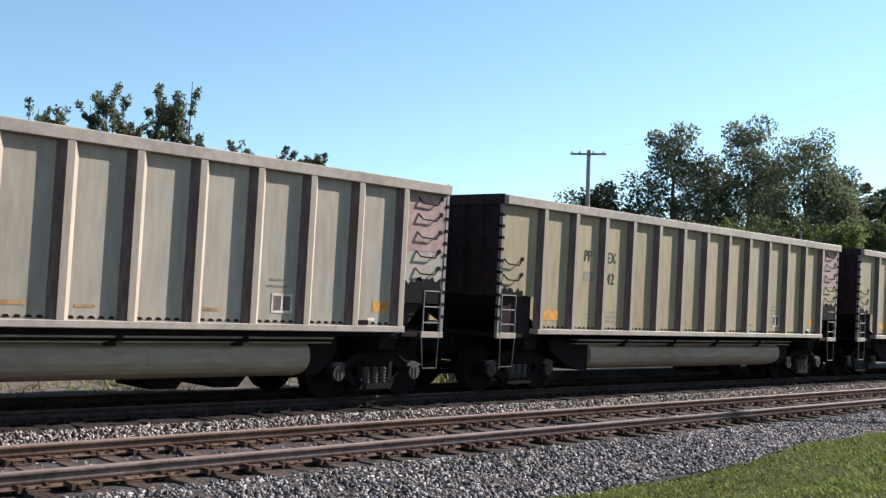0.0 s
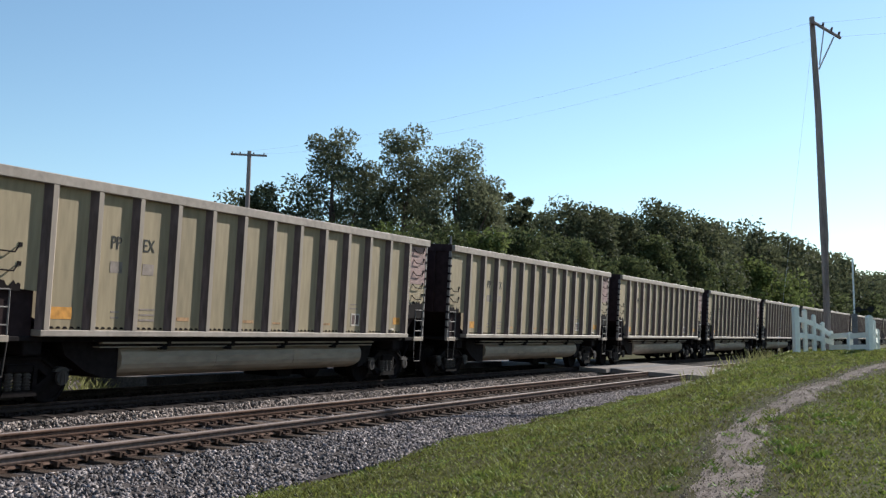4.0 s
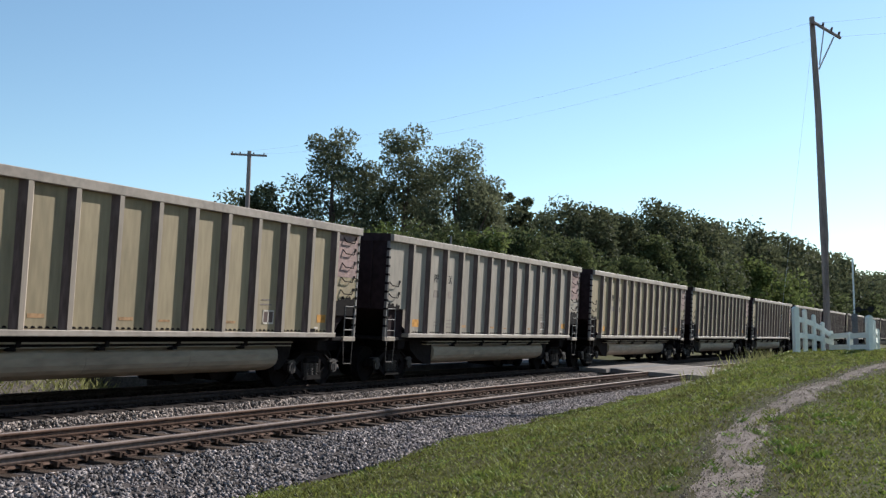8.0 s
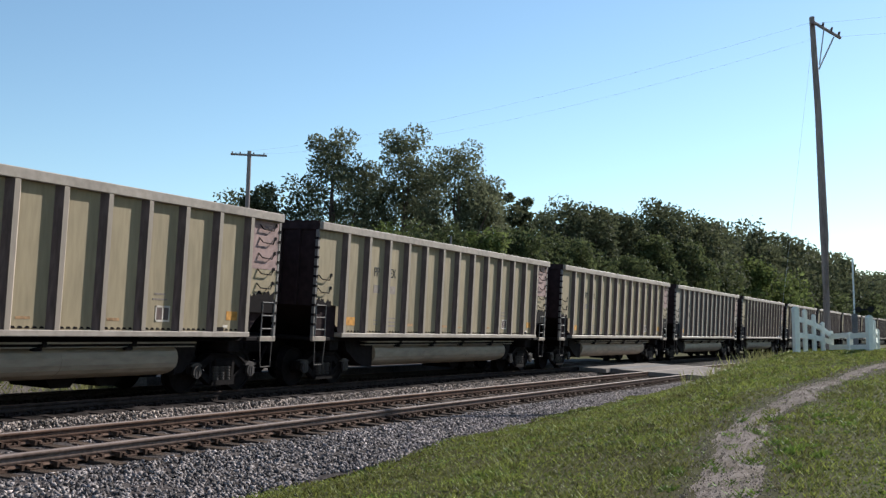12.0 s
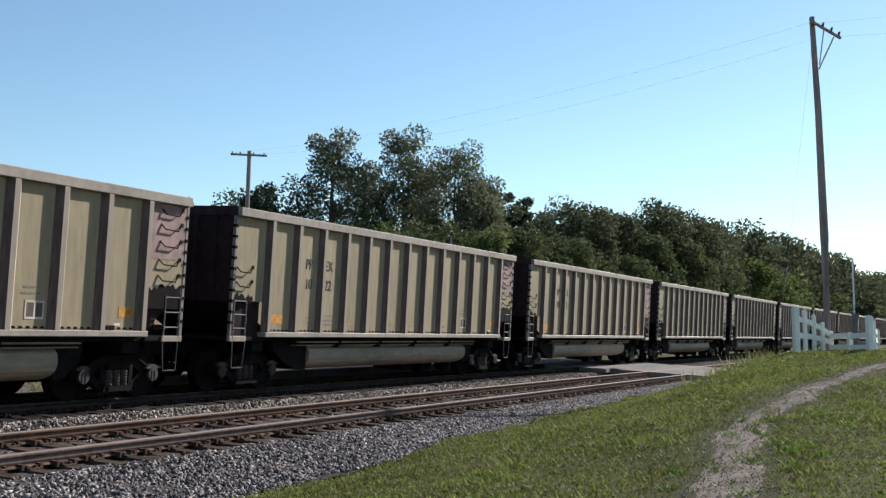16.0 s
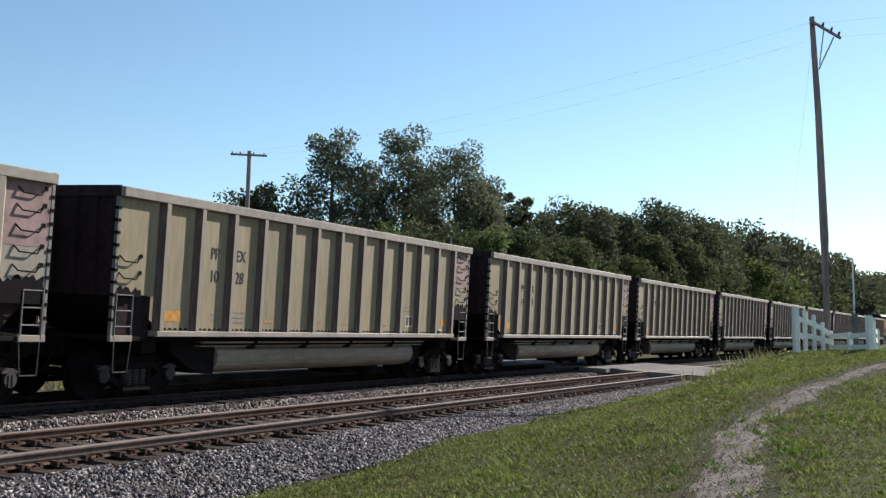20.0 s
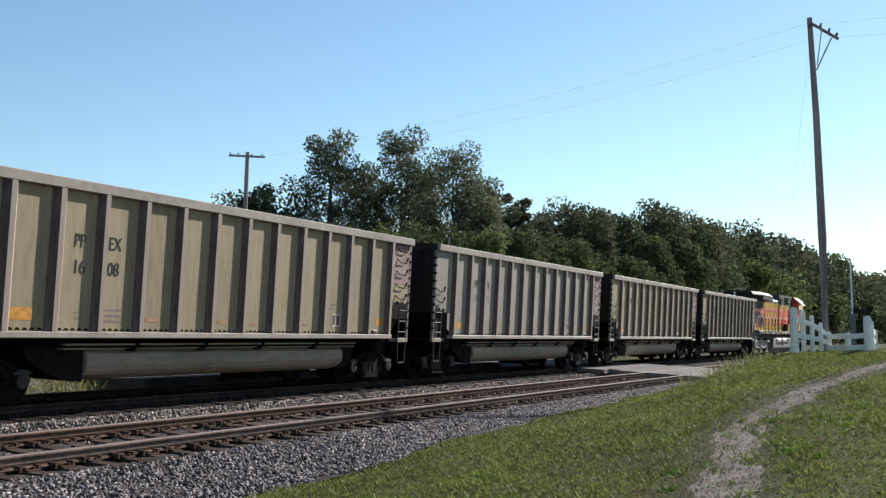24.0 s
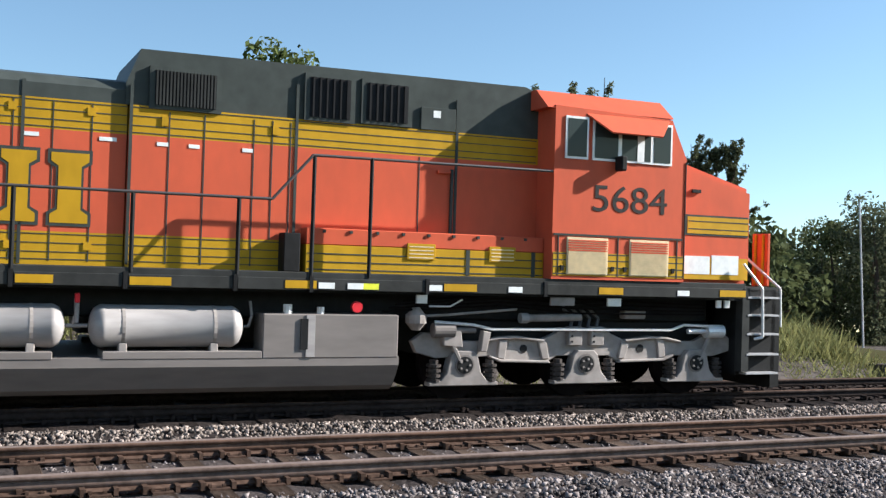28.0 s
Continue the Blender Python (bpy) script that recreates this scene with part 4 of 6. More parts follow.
for k in range(-25, 13):
    car = first_car if k == -25 else copy_thing(first_car, pose(0, 0, 0))
    CARS.append((car, CAR0_S + (k + 0.5) * L_CAR, k))
for car, s_mid, k in CARS:
    dress(car, k)
    if k == -20:
        scrawl(car)
        car["label"] = "tan aluminium coal gondola with grey graffiti scrawls"
# ---- diesel locomotive: x = 0 at the leading truck's centre, the cab towards +x ----
def make_loco():
    loco = empty("locomotive")
    ha = 0.97                                   # half width of the long hood

    def bar(name, x0, x1, y0, y1, z0, z1, mat, bevel=0.0, label=""):
        bm = bmesh.new()
        box(bm, x0, x1, y0, y1, z0, z1, bevel)
        return part(name, bm, M[mat], loco, label)

    # underframe and deck
    bar("underframe", -16.6, 2.4, -0.95, 0.95, 1.16, 1.55, "black", 0.02)
    bar("deck", -17.05, 2.72, -1.50, 1.50, 1.70, 1.79, "green_worn", 0.01)
    # black block that puts the shade below the deck edge into colour
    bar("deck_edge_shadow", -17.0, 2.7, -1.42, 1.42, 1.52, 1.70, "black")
    edges = [-16.75, -15.35, -14.45, -12.95, -11.85, -10.55, -9.35, -8.05, -6.75, -5.4, -4.4, -2.75, -0.9, 2.68]
    for sd in (-1, 1):
        for a, b in zip(edges, edges[1:]):
            bar("side_sill", a + 0.03, b - 0.03, min(sd * 1.47, sd * 1.515), max(sd * 1.47, sd * 1.515), 1.555, 1.71, "green_worn", 0.006)
        for x in edges[:-1]:
            bar("sill_bracket", x - 0.025, x + 0.025, min(sd * 1.47, sd * 1.53), max(sd * 1.47, sd * 1.53), 1.53, 1.74, "black")
        for i, x in enumerate((-15.2, -14.3, -12.1, -10.1, -8.0, -6.7, -4.75, -2.5, 0.0, 2.2)):
            bar("reflector", x, x + (0.5 if i % 2 else 0.42), sd * 1.518 - 0.004, sd * 1.518 + 0.004, 1.58, 1.68, "yellow")
        for x, m in ((-4.3, "label_white"), (-3.9, "label_white"), (-3.68, "stripe_yellow"), (-2.75, "label_white"), (-1.5, "label_white"), (1.4, "label_white"), (-9.6, "stripe_yellow"), (-13.4, "label_white"), (-11.5, "label_white")):
            bar("sill_label", x, x + 0.22, sd * 1.52 - 0.004, sd * 1.52 + 0.004, 1.58, 1.66, m)

    # long hood, band by band
    def hood(name, x0, x1, half, z0, z1, mat, label=""):
        bm = bmesh.new()
        box(bm, x0, x1, -half, half, z0, z1)
        return part(name, bm, M[mat], loco, label)
    for x0, x1 in ((-16.5, -12.35), (-12.33, -6.72)):
        hood("lower_stripe", x0, x1, ha, 1.79, 2.20, "yellow")
        hood("hood_side", x0, x1, ha, 2.20, 3.46, "orange", "orange hood side with door seams")
    hood("upper_stripe", -12.33, -6.72, ha, 3.46, 3.84, "yellow")
    bm = bmesh.new()
    prism(bm, [(-ha, 3.84), (-ha, 4.02), (-ha + 0.10, 4.13), (-ha + 0.3, 4.18), (ha - 0.3, 4.18), (ha - 0.10, 4.13), (ha, 4.02), (ha, 3.84)], "x", -12.45, -6.74)
    part("hood_roof", bm, M["green"], loco, "dark green rounded hood roof")
    # radiator section with flared wings
    hood("rear_stripe", -16.5, -12.35, ha, 3.46, 3.84, "yellow")
    bm = bmesh.new()
    levels = []
    for z, half, back, nib in ((3.84, ha, -16.62, 0.80), (3.93, 1.56, -16.98, 1.05), (4.24, 1.56, -16.98, 1.05), (4.46, 1.20, -16.80, 0.85)):
        side = back + 0.95
        levels.append([bm.verts.new((x, y, z)) for x, y in ((-12.38, -half), (side, -half), (back, -nib), (back, nib), (side, half), (-12.38, half))])
    for p, q in zip(levels, levels[1:]):
        for k in range(6):
            bm.faces.new((p[k], p[(k + 1) % 6], q[(k + 1) % 6], q[k]))
    bm.faces.new(levels[0])
    bm.faces.new(levels[-1])
    bmesh.ops.recalc_face_normals(bm, faces=bm.faces)
    me = mesh_of(bm, [M["green_worn"], M["black"]])
    # rear-facing faces take the black material
    for f in me.polygons:
        f.material_index = 1 if f.normal.x < -0.3 else 0
    part("radiator_hood", me, None, loco, "dusty green flared radiator wings with a black rear")
    for x in (-15.3, -14.4, -13.5):
        bar("wing_seam", x - 0.012, x + 0.012, -1.566, -1.55, 3.94, 4.24, "green")
    bm = bmesh.new()
    tube(bm, [(-16.9, -0.5, 4.45), (-16.9, -0.5, 4.6), (-16.9, 0.3, 4.6), (-16.9, 0.3, 4.45)], 0.025)
    part("roof_grab", bm, M["steel_grey"], loco)
    bar("rear_wall", -16.58, -16.5, -0.93, 0.93, 1.79, 3.85, "orange", 0.01)
    bar("rear_wall_stripe", -16.60, -16.5, -0.935, 0.935, 3.5, 3.78, "yellow")
    bar("rear_wall_stripe", -16.60, -16.5, -0.935, 0.935, 1.85, 2.15, "yellow")
    bar("number_lamp", -16.99, -16.96, 0.15, 0.27, 4.05, 4.17, "silver")
    bar("number_lamp", -16.99, -16.96, 0.15, 0.27, 4.22, 4.34, "silver")
    for sd in (-1, 1):
        y = sd * ha
        for x0, x1 in ((-16.15, -14.6), (-14.45, -12.75)):
            bm = bmesh.new()
            box(bm, x0, x1, y - 0.02, y + 0.02, 3.34, 3.78)
            part("radiator_screen", bm, M["grille"], loco, "black radiator screen")
        for x, w, z0, z1 in ((-16.06, 0.33, 2.02, 3.15), (-15.56, 0.33, 2.22, 3.00), (-15.15, 0.30, 2.02, 3.10), (-14.71, 0.22, 2.22, 2.93), (-14.40, 0.25, 2.02, 3.04),
                             (-14.06, 0.26, 2.02, 3.00), (-13.71, 0.32, 2.02, 2.98), (-13.25, 0.29, 2.14, 2.85), (-12.86, 0.36, 2.02, 2.95)):
            bar("screen_border", x - 0.05, x + w + 0.05, y - 0.012, y + 0.012, z0 - 0.05, z1 + 0.05, "tan_vent" if z0 > 2.1 else "orange", 0.0)
            screen = bar("hood_screen", x, x + w, y - 0.018, y + 0.018, z0, z1, "grille", 0.0, "tall black ventilation screen")
            n = int((z1 - z0) / 0.09)
            for i in range(n if sd < 0 else 0):
                bm = bmesh.new()
                z = z0 + 0.05 + 0.09 * i
                box(bm, x + 0.02, x + w - 0.02, y - 0.026, y + 0.026, z, z + 0.014)
                part("screen_slat", bm, M["car_end"], screen)
        for x, z in ((-15.97, 3.27), (-15.45, 3.18), (-14.65, 3.16), (-13.62, 3.12), (-12.78, 3.10)):
            bar("door_label", x, x + 0.16, y - 0.008, y + 0.008, z, z + 0.06, "label_white")
        for x in (-15.63, -14.80, -13.34, -12.42, -16.20):
            bar("door_seam", x - 0.007, x + 0.007, y - 0.006, y + 0.006, 1.84, 3.30, "green")
        # engine doors
        for x in [-12.2 + 0.46 * i for i in range(12)]:
            bar("door_seam", x - 0.007, x + 0.007, y - 0.006, y + 0.006, 1.84, 3.80, "green")
        for x in (-12.30, -9.9, -7.95):
            bar("panel_joint", x - 0.02, x + 0.02, y - 0.01, y + 0.01, 1.80, 4.05, "green")
        for z in (1.86, 1.95, 2.06, 2.17, 3.49, 3.58, 3.70, 3.81):
            bar("pin_stripe", -12.33, -6.72, y - 0.005, y + 0.005, z - 0.006, z + 0.006, "green")
            if z < 3:
                bar("pin_stripe", -16.4, -12.5, y - 0.005, y + 0.005, z - 0.006, z + 0.006, "green")
        for i in range(6):
            x = -11.8 + 0.92 * i
            bar("latch", x, x + 0.10, y - 0.014, y + 0.014, 3.66, 3.76, "yellow")
            bar("latch", x, x + 0.10, y - 0.014, y + 0.014, 1.98, 2.08, "yellow")
            bar("door_label", x + 0.15, x + 0.36, y - 0.008, y + 0.008, 3.36, 3.41, "label_white")
        # owner's mark as plain slabs
        if sd < 0:
            for x0, x1 in ((-11.85, -10.72), (-10.62, -9.42), (-9.34, -8.36), (-8.22, -7.12)):
                w = x1 - x0
                for a, b in ((x0, x0 + 0.44 * w), (x0 + 0.52 * w, x1)):
                    for name, d, mat, tag in (("emblem_border", 0.0, "green", ""), ("emblem", 0.04, "yellow", "plain yellow emblem slab with dark border")):
                        m_, k_ = 0.10 - d * 0.3, 0.17 - d * 0.6
                        bm = bmesh.new()
                        prism(bm, [(a + d, 2.27 + d), (b - d, 2.27 + d), (b - d, 2.27 + k_), (b - m_ - d, 2.33 + k_), (b - m_ - d, 3.16 - k_), (b - d, 3.22 - k_), (b - d, 3.22 - d),
                                   (a + d, 3.22 - d), (a + d, 3.22 - k_), (a + m_ + d, 3.16 - k_), (a + m_ + d, 2.33 + k_), (a + d, 2.27 + k_)], "y", y - 0.010 - d * 0.1, y - 0.001 - d * 0.05)
                        part(name, bm, M[mat], loco, tag)
    # exhaust stack, horn, roof hatch
    bm = bmesh.new()
    box(bm, -11.2, -10.35, -0.5, 0.5, 4.16, 4.26, 0.02)
    box(bm, -11.1, -10.5, -0.4, 0.4, 4.24, 4.50, 0.02)
    part("exhaust_stack", bm, M["loco_grey"], loco, "pale weathered exhaust stack")
    bar("stack_rim", -11.16, -10.44, -0.46, 0.46, 4.50, 4.55, "green")
    bm = bmesh.new()
    for i, (x, ln) in enumerate(((-9.5, 0.5), (-9.35, 0.4), (-9.2, 0.6), (-9.0, 0.4), (-8.85, 0.5))):
        cyl(bm, (x, 0.14 * i - 0.3, 4.52), (x + ln * 0.4, 0.14 * i - 0.3, 4.53), 0.035, 8, 0.10)
    box(bm, -9.5, -8.8, -0.03, 0.03, 4.16, 4.50)
    part("horn_cluster", bm, M["black"], loco, "black five-chime horn")

    # raised section behind the cab
    bx = 1.02
    hood("cab_hood_stripe", -6.70, -0.82, bx, 3.46, 3.84, "yellow")
    hood("cab_hood_side", -6.70, -0.82, bx, 2.20, 3.46, "orange", "orange equipment cabinet side")
    hood("cab_hood_stripe", -6.70, -0.82, bx, 1.79, 2.20, "yellow")
    bm = bmesh.new()
    prism(bm, [(-6.75, 3.84), (-6.75, 4.12), (-6.58, 4.56), (-1.05, 4.60), (-0.82, 4.52), (-0.82, 3.84)], "y", -bx + 0.02, bx - 0.02)
    part("upper_cabinet", bm, M["green"], loco, "dark green raised equipment cabinet")
    for sd in (-1, 1):
        y = sd * bx
        for x0, x1, z0, z1, n in ((-6.40, -5.62, 3.86, 4.30, 18), (-4.36, -3.78, 3.88, 4.42, 6), (-3.55, -2.93, 3.90, 4.42, 6)):
            bar("louvre_frame", x0 - 0.07, x1 + 0.07, y - 0.03, y + 0.03, z0 - 0.05, z1 + 0.05, "green")
            bar("louvre_void", x0, x1, y - 0.036, y + 0.036, z0, z1, "grille")
            for i in range(n):
                x = x0 + (x1 - x0) * (i + 0.5) / n
                bar("louvre_slat", x - 0.012, x + 0.012, y - 0.055, y + 0.055, z0, z1, "green_worn" if n > 10 else "grille")
        bar("cabinet_door", -2.72, -2.18, y - 0.016, y + 0.016, 3.84, 4.16, "green", 0.005)
        bar("door_label", -2.53, -2.42, y - 0.02, y + 0.02, 4.02, 4.12, "label_white")
        for x in (-6.68, -4.52, -2.15):
            bar("panel_joint", x - 0.02, x + 0.02, y - 0.012, y + 0.012, 1.82, 4.3 if x > -5 else 4.1, "green")
        for z in (1.86, 1.95, 2.06, 2.17, 3.49, 3.58, 3.70, 3.81):
            bar("pin_stripe", -6.68, -0.85, y - 0.005, y + 0.005, z - 0.006, z + 0.006, "green")
        for x in (-6.2, -5.75, -5.1, -4.85, -4.6, -2.72):
            bar("door_seam", x - 0.008, x + 0.008, y - 0.006, y + 0.006, 2.2 if x > -5 else 1.84, 3.78 if x < -4 else 3.45, "green")
        for x in (-6.35, -5.95, -5.25):
            bar("door_label", x, x + 0.14, y - 0.008, y + 0.008, 3.34, 3.39, "label_white")
        bar("stripe_clip", -6.3, -6.22, y - 0.02, y + 0.02, 3.60, 3.72, "yellow")
        bar("stripe_clip", -4.85, -4.77, y - 0.02, y + 0.02, 3.60, 3.72, "yellow")
        bar("latch_handle", -2.45, -2.25, y - 0.05, y + 0.05, 3.24, 3.28, "orange")
        bar("tool_box", -4.72, -4.5, min(y, sd * 1.30), max(y, sd * 1.30), 1.79, 2.30, "black", 0.01)
        # low locker below the walkway rail
        ys = sorted((y, sd * 1.30))
        bar("locker", -4.42, -0.83, ys[0], ys[1], 2.16, 2.38, "orange", 0.01)
        bar("locker_base", -4.42, -0.83, ys[0], ys[1], 1.79, 2.155, "yellow", 0.0028)
        for x in (-2.05, -1.0):
            bar("locker_joint", x - 0.03, x + 0.03, sd * 1.302 - 0.006, sd * 1.302 + 0.006, 1.80, 2.16, "green")
        for z in (1.83, 1.93, 2.04):
            bar("pin_stripe", -4.4, -0.85, sd * 1.302 - 0.004, sd * 1.302 + 0.004, z - 0.008, z + 0.008, "green")
        for x in (-2.98, -1.72):
            bar("vent", x, x + 0.42, sd * 1.31 - 0.01, sd * 1.31 + 0.01, 2.00, 2.22, "yellow", 0.0028)
            for i in range(4):
                bar("vent_slot", x + 0.03, x + 0.39, sd * 1.316 - 0.008, sd * 1.316 + 0.008, 2.02 + 0.05 * i, 2.035 + 0.05 * i, "tan_vent")
        for i in range(9):
            bar("bolt", -4.2 + 0.38 * i, -4.16 + 0.38 * i, sd * 1.31 - 0.01, sd * 1.31 + 0.01, 2.32, 2.36, "green")
    # cab
    cy = 1.52
    bm = bmesh.new()
    prism(bm, [(-0.82, 1.79), (-0.82, 2.40), (-0.82, 4.30), (1.22, 4.24), (1.50, 3.66), (1.50, 1.79)], "y", -cy, cy)
    part("cab_body", bm, M["orange"], loco, "orange cab body")
    bm = bmesh.new()
    prism(bm, [(-cy, 4.26), (-1.15, 4.55), (1.15, 4.55), (cy, 4.26)], "x", -0.95, 1.24)
    part("cab_roof", bm, M["orange"], loco, "orange cab roof")
    bm = bmesh.new()
    prism(bm, [(1.50, 1.79), (1.50, 3.66), (2.86, 3.30), (2.86, 1.79)], "y", -1.36, 1.36)
    bmesh.ops.bevel(bm, geom=[e for e in bm.edges if abs(e.verts[0].co.x - e.verts[1].co.x) > 0.5], offset=0.08, segments=2, affect="EDGES")
    part("nose", bm, M["orange"], loco, "orange sloping nose")
    for sd in (-1, 1):
        y = sd * cy
        for x0, x1 in ((-0.62, -0.30), (-0.16, 0.82), (0.88, 1.18)):
            bar("window_frame", x0 - 0.035, x1 + 0.035, y - 0.02, y + 0.02, 3.54, 4.16, "silver", 0.0028)
            bar("window_pane", x0, x1, y - 0.026, y + 0.026, 3.575, 4.125, "glass")
        bar("window_mullion", 0.24, 0.30, y - 0.032, y + 0.032, 3.56, 3.95, "silver")
        bar("window_mullion", 0.58, 0.70, y - 0.034, y + 0.034, 3.56, 3.95, "silver")
        bm = bmesh.new()
        top, low = (-0.30, 1.16), (-0.02, 0.86)
        vs = [bm.verts.new(c) for c in ((top[0], y, 4.22), (top[1], y, 4.22), (low[1], y + sd * 0.28, 3.94), (low[0], y + sd * 0.28, 3.94),
                                        (top[0], y, 4.195), (top[1], y, 4.195), (low[1], y + sd * 0.27, 3.92), (low[0], y + sd * 0.27, 3.92))]
        for k in ((0, 1, 2, 3), (7, 6, 5, 4), (0, 4, 5, 1), (1, 5, 6, 2), (2, 6, 7, 3), (3, 7, 4, 0)):
            bm.faces.new([vs[i] for i in k])
        bmesh.ops.recalc_face_normals(bm, faces=bm.faces)
        part("sunshade", bm, M["orange"], loco, "orange folding sunshade over the side windows")
        bm = bmesh.new()
        box(bm, 0.20, 0.30, min(y, y + sd * 0.2), max(y, y + sd * 0.2), 3.40, 3.62, 0.02)
        part("mirror", bm, M["black"], loco)
        bar("cab_ledge", -0.80, 1.45, y - 0.014, y + 0.014, 2.42, 2.45, "green")
        bar("cab_stripe", -0.80, 1.48, y - 0.008, y + 0.008, 1.84, 2.18, "yellow")
        for z in (1.87, 1.97, 2.07, 2.16):
            bar("pin_stripe", -0.80, 1.48, y - 0.011, y + 0.011, z - 0.008, z + 0.008, "green")
        for x0 in (-0.58, 0.50):
            bar("louvre_panel", x0, x0 + 0.70, y - 0.022, y + 0.022, 1.86, 2.40, "tan_vent", 0.005)
            for i in range(14):
                z = 1.88 + 0.036 * i
                bar("louvre_slat", x0 + 0.02, x0 + 0.68, y - 0.034, y + 0.034, z, z + 0.018, "orange" if z > 2.2 else "tan_vent")
            for x in (x0 - 0.1, x0 + 0.76):
                bar("latch", x, x + 0.05, y - 0.03, y + 0.03, 1.92, 1.99, "black")
        for x in (-0.72, 0.30, 1.36):
            bar("cab_door_seam", x - 0.008, x + 0.008, y - 0.013, y + 0.013, 1.84, 2.42, "green")
        bar("cab_corner_seam", 1.485, 1.497, y - 0.013, y + 0.013, 1.84, 3.62, "green_worn")
        bar("nose_stripe", 1.62, 2.84, sd * 1.362 - 0.008, sd * 1.362 + 0.008, 2.52, 2.84, "green", 0.0)
        bar("nose_stripe", 1.66, 2.84, sd * 1.362 - 0.012, sd * 1.362 + 0.012, 2.55, 2.81, "yellow")
        for z in (2.62, 2.74):
            bar("pin_stripe", 1.68, 2.84, sd * 1.362 - 0.015, sd * 1.362 + 0.015, z - 0.008, z + 0.008, "green")
        bar("nose_base_stripe", 1.52, 2.85, sd * 1.362 - 0.008, sd * 1.362 + 0.008, 1.84, 2.18, "yellow")
        bar("notice", 1.62, 2.1, sd * 1.362 - 0.013, sd * 1.362 + 0.013, 1.92, 2.20, "label_white")
        bar("notice", 2.14, 2.66, sd * 1.362 - 0.013, sd * 1.362 + 0.013, 1.92, 2.22, "label_white")
        bar("grab_mount", 1.72, 1.88, sd * 1.37 - 0.03, sd * 1.37 + 0.03, 3.18, 3.23, "black")
    lettering("5684", -0.19, 2.80, 0.56, M["lettering"], loco, y=-cy - 0.006, name="road_number", squeeze=1.22)
    bm = bmesh.new()
    cyl(bm, (0.1, -0.4, 4.55), (0.1, -0.4, 4.62), 0.03, 8)
    cyl(bm, (0.4, -0.2, 4.55), (0.4, -0.2, 4.72), 0.06, 8)
    part("roof_aerial", bm, M["black"], loco)
    # windscreen
    for y0, y1 in ((-1.2, -0.15), (0.15, 1.2)):
        bm = bmesh.new()
        prism(bm, [(1.255, 4.18), (1.50, 3.70), (1.515, 3.70), (1.27, 4.18)], "y", y0, y1)
        part("windscreen", bm, M["glass"], loco)

    # handrails
    def rails(name, pts, r=0.02, mat="black"):
        bm = bmesh.new()
        tube(bm, pts, r, 8)
        return part(name, bm, M[mat], loco)
    for sd in (-1, 1):
        y = sd * 1.49
        rails("handrail", [(-17.15, y, 1.05), (-17.12, y, 2.45), (-17.0, y, 2.68), (-16.0, y, 2.70), (-4.95, y, 2.72), (-4.42, y, 3.32), (-0.76, y, 3.34)], 0.020, "rail_dark")
        for x, z in ((-16.1, 2.7), (-14.6, 2.7), (-13.3, 2.7), (-12.0, 2.7), (-10.8, 2.7), (-9.4, 2.7), (-8.05, 2.7), (-6.69, 2.7), (-5.38, 2.7), (-4.40, 3.3), (-3.60, 3.33)):
            rails("handrail_post", [(x, y, 1.74), (x, y, z)], 0.028, "black")
        bar("inner_post", -2.24, -2.20, min(sd * 1.03, sd * 1.06), max(sd * 1.03, sd * 1.06), 2.38, 3.30, "green")
        # front and rear steps
        for e, xa, xb in ((1, 2.72, 3.50), (-1, -17.05, -17.85)):
            lo, hi = min(xa, xb), max(xa, xb)
            bar("step_well", lo, hi, min(sd * 0.75, sd * 1.30), max(sd * 0.75, sd * 1.30), 0.34, 1.70, "black")
            bar("step_plate", lo - 0.02, lo + 0.12 if e > 0 else lo + 0.02, min(sd * 1.30, sd * 1.46), max(sd * 1.30, sd * 1.46), 0.40, 1.72, "loco_grey" if e < 0 else "green_worn")
            for z in (0.36, 0.66, 0.98, 1.28, 1.56):
                bar("step", lo + 0.08, hi - 0.06, min(sd * 1.22, sd * 1.47), max(sd * 1.22, sd * 1.47), z, z + 0.028, "steel_grey")
        rails("step_rail", [(2.70, sd * 1.46, 2.10), (3.05, sd * 1.50, 1.72), (3.08, sd * 1.50, 0.95), (2.95, sd * 1.46, 0.92)], 0.022, "silver")
        rails("step_rail", [(3.3, sd * 0.6, 2.6), (3.36, sd * 0.75, 2.2), (3.66, sd * 1.22, 1.72), (3.66, sd * 1.24, 1.1)], 0.022, "silver")
        rails("step_rail", [(-17.2, sd * 0.5, 2.72), (-17.75, sd * 0.95, 1.85), (-17.85, sd * 1.05, 1.1), (-17.6, sd * 1.2, 1.0)], 0.022, "silver")
    bar("front_platform", 2.72, 3.55, -1.30, 1.30, 1.66, 1.74, "green_worn")
    bar("rear_platform", -17.9, -17.05, -1.30, 1.30, 1.66, 1.74, "green_worn")
    bar("nose_front_door", 2.86, 2.90, -0.35, 0.35, 1.80, 3.1, "yellow", 0.01)
    bar("drop_step", 3.56, 3.62, -1.00, -0.62, 1.75, 2.62, "orange", 0.01)
    bar("drop_step_rib", 3.53, 3.56, -0.93, -0.89, 1.78, 2.60, "yellow", 0.0028)
    bar("drop_step_rib", 3.53, 3.56, -0.75, -0.71, 1.78, 2.60, "yellow", 0.0028)
    bm = bmesh.new()
    prism(bm, [(3.42, 0.12), (3.60, 0.14), (3.58, 1.66), (3.42, 1.66)], "y", -1.30, 1.30)
    part("pilot", bm, M["black"], loco, "black snowplough pilot")
    bm = bmesh.new()
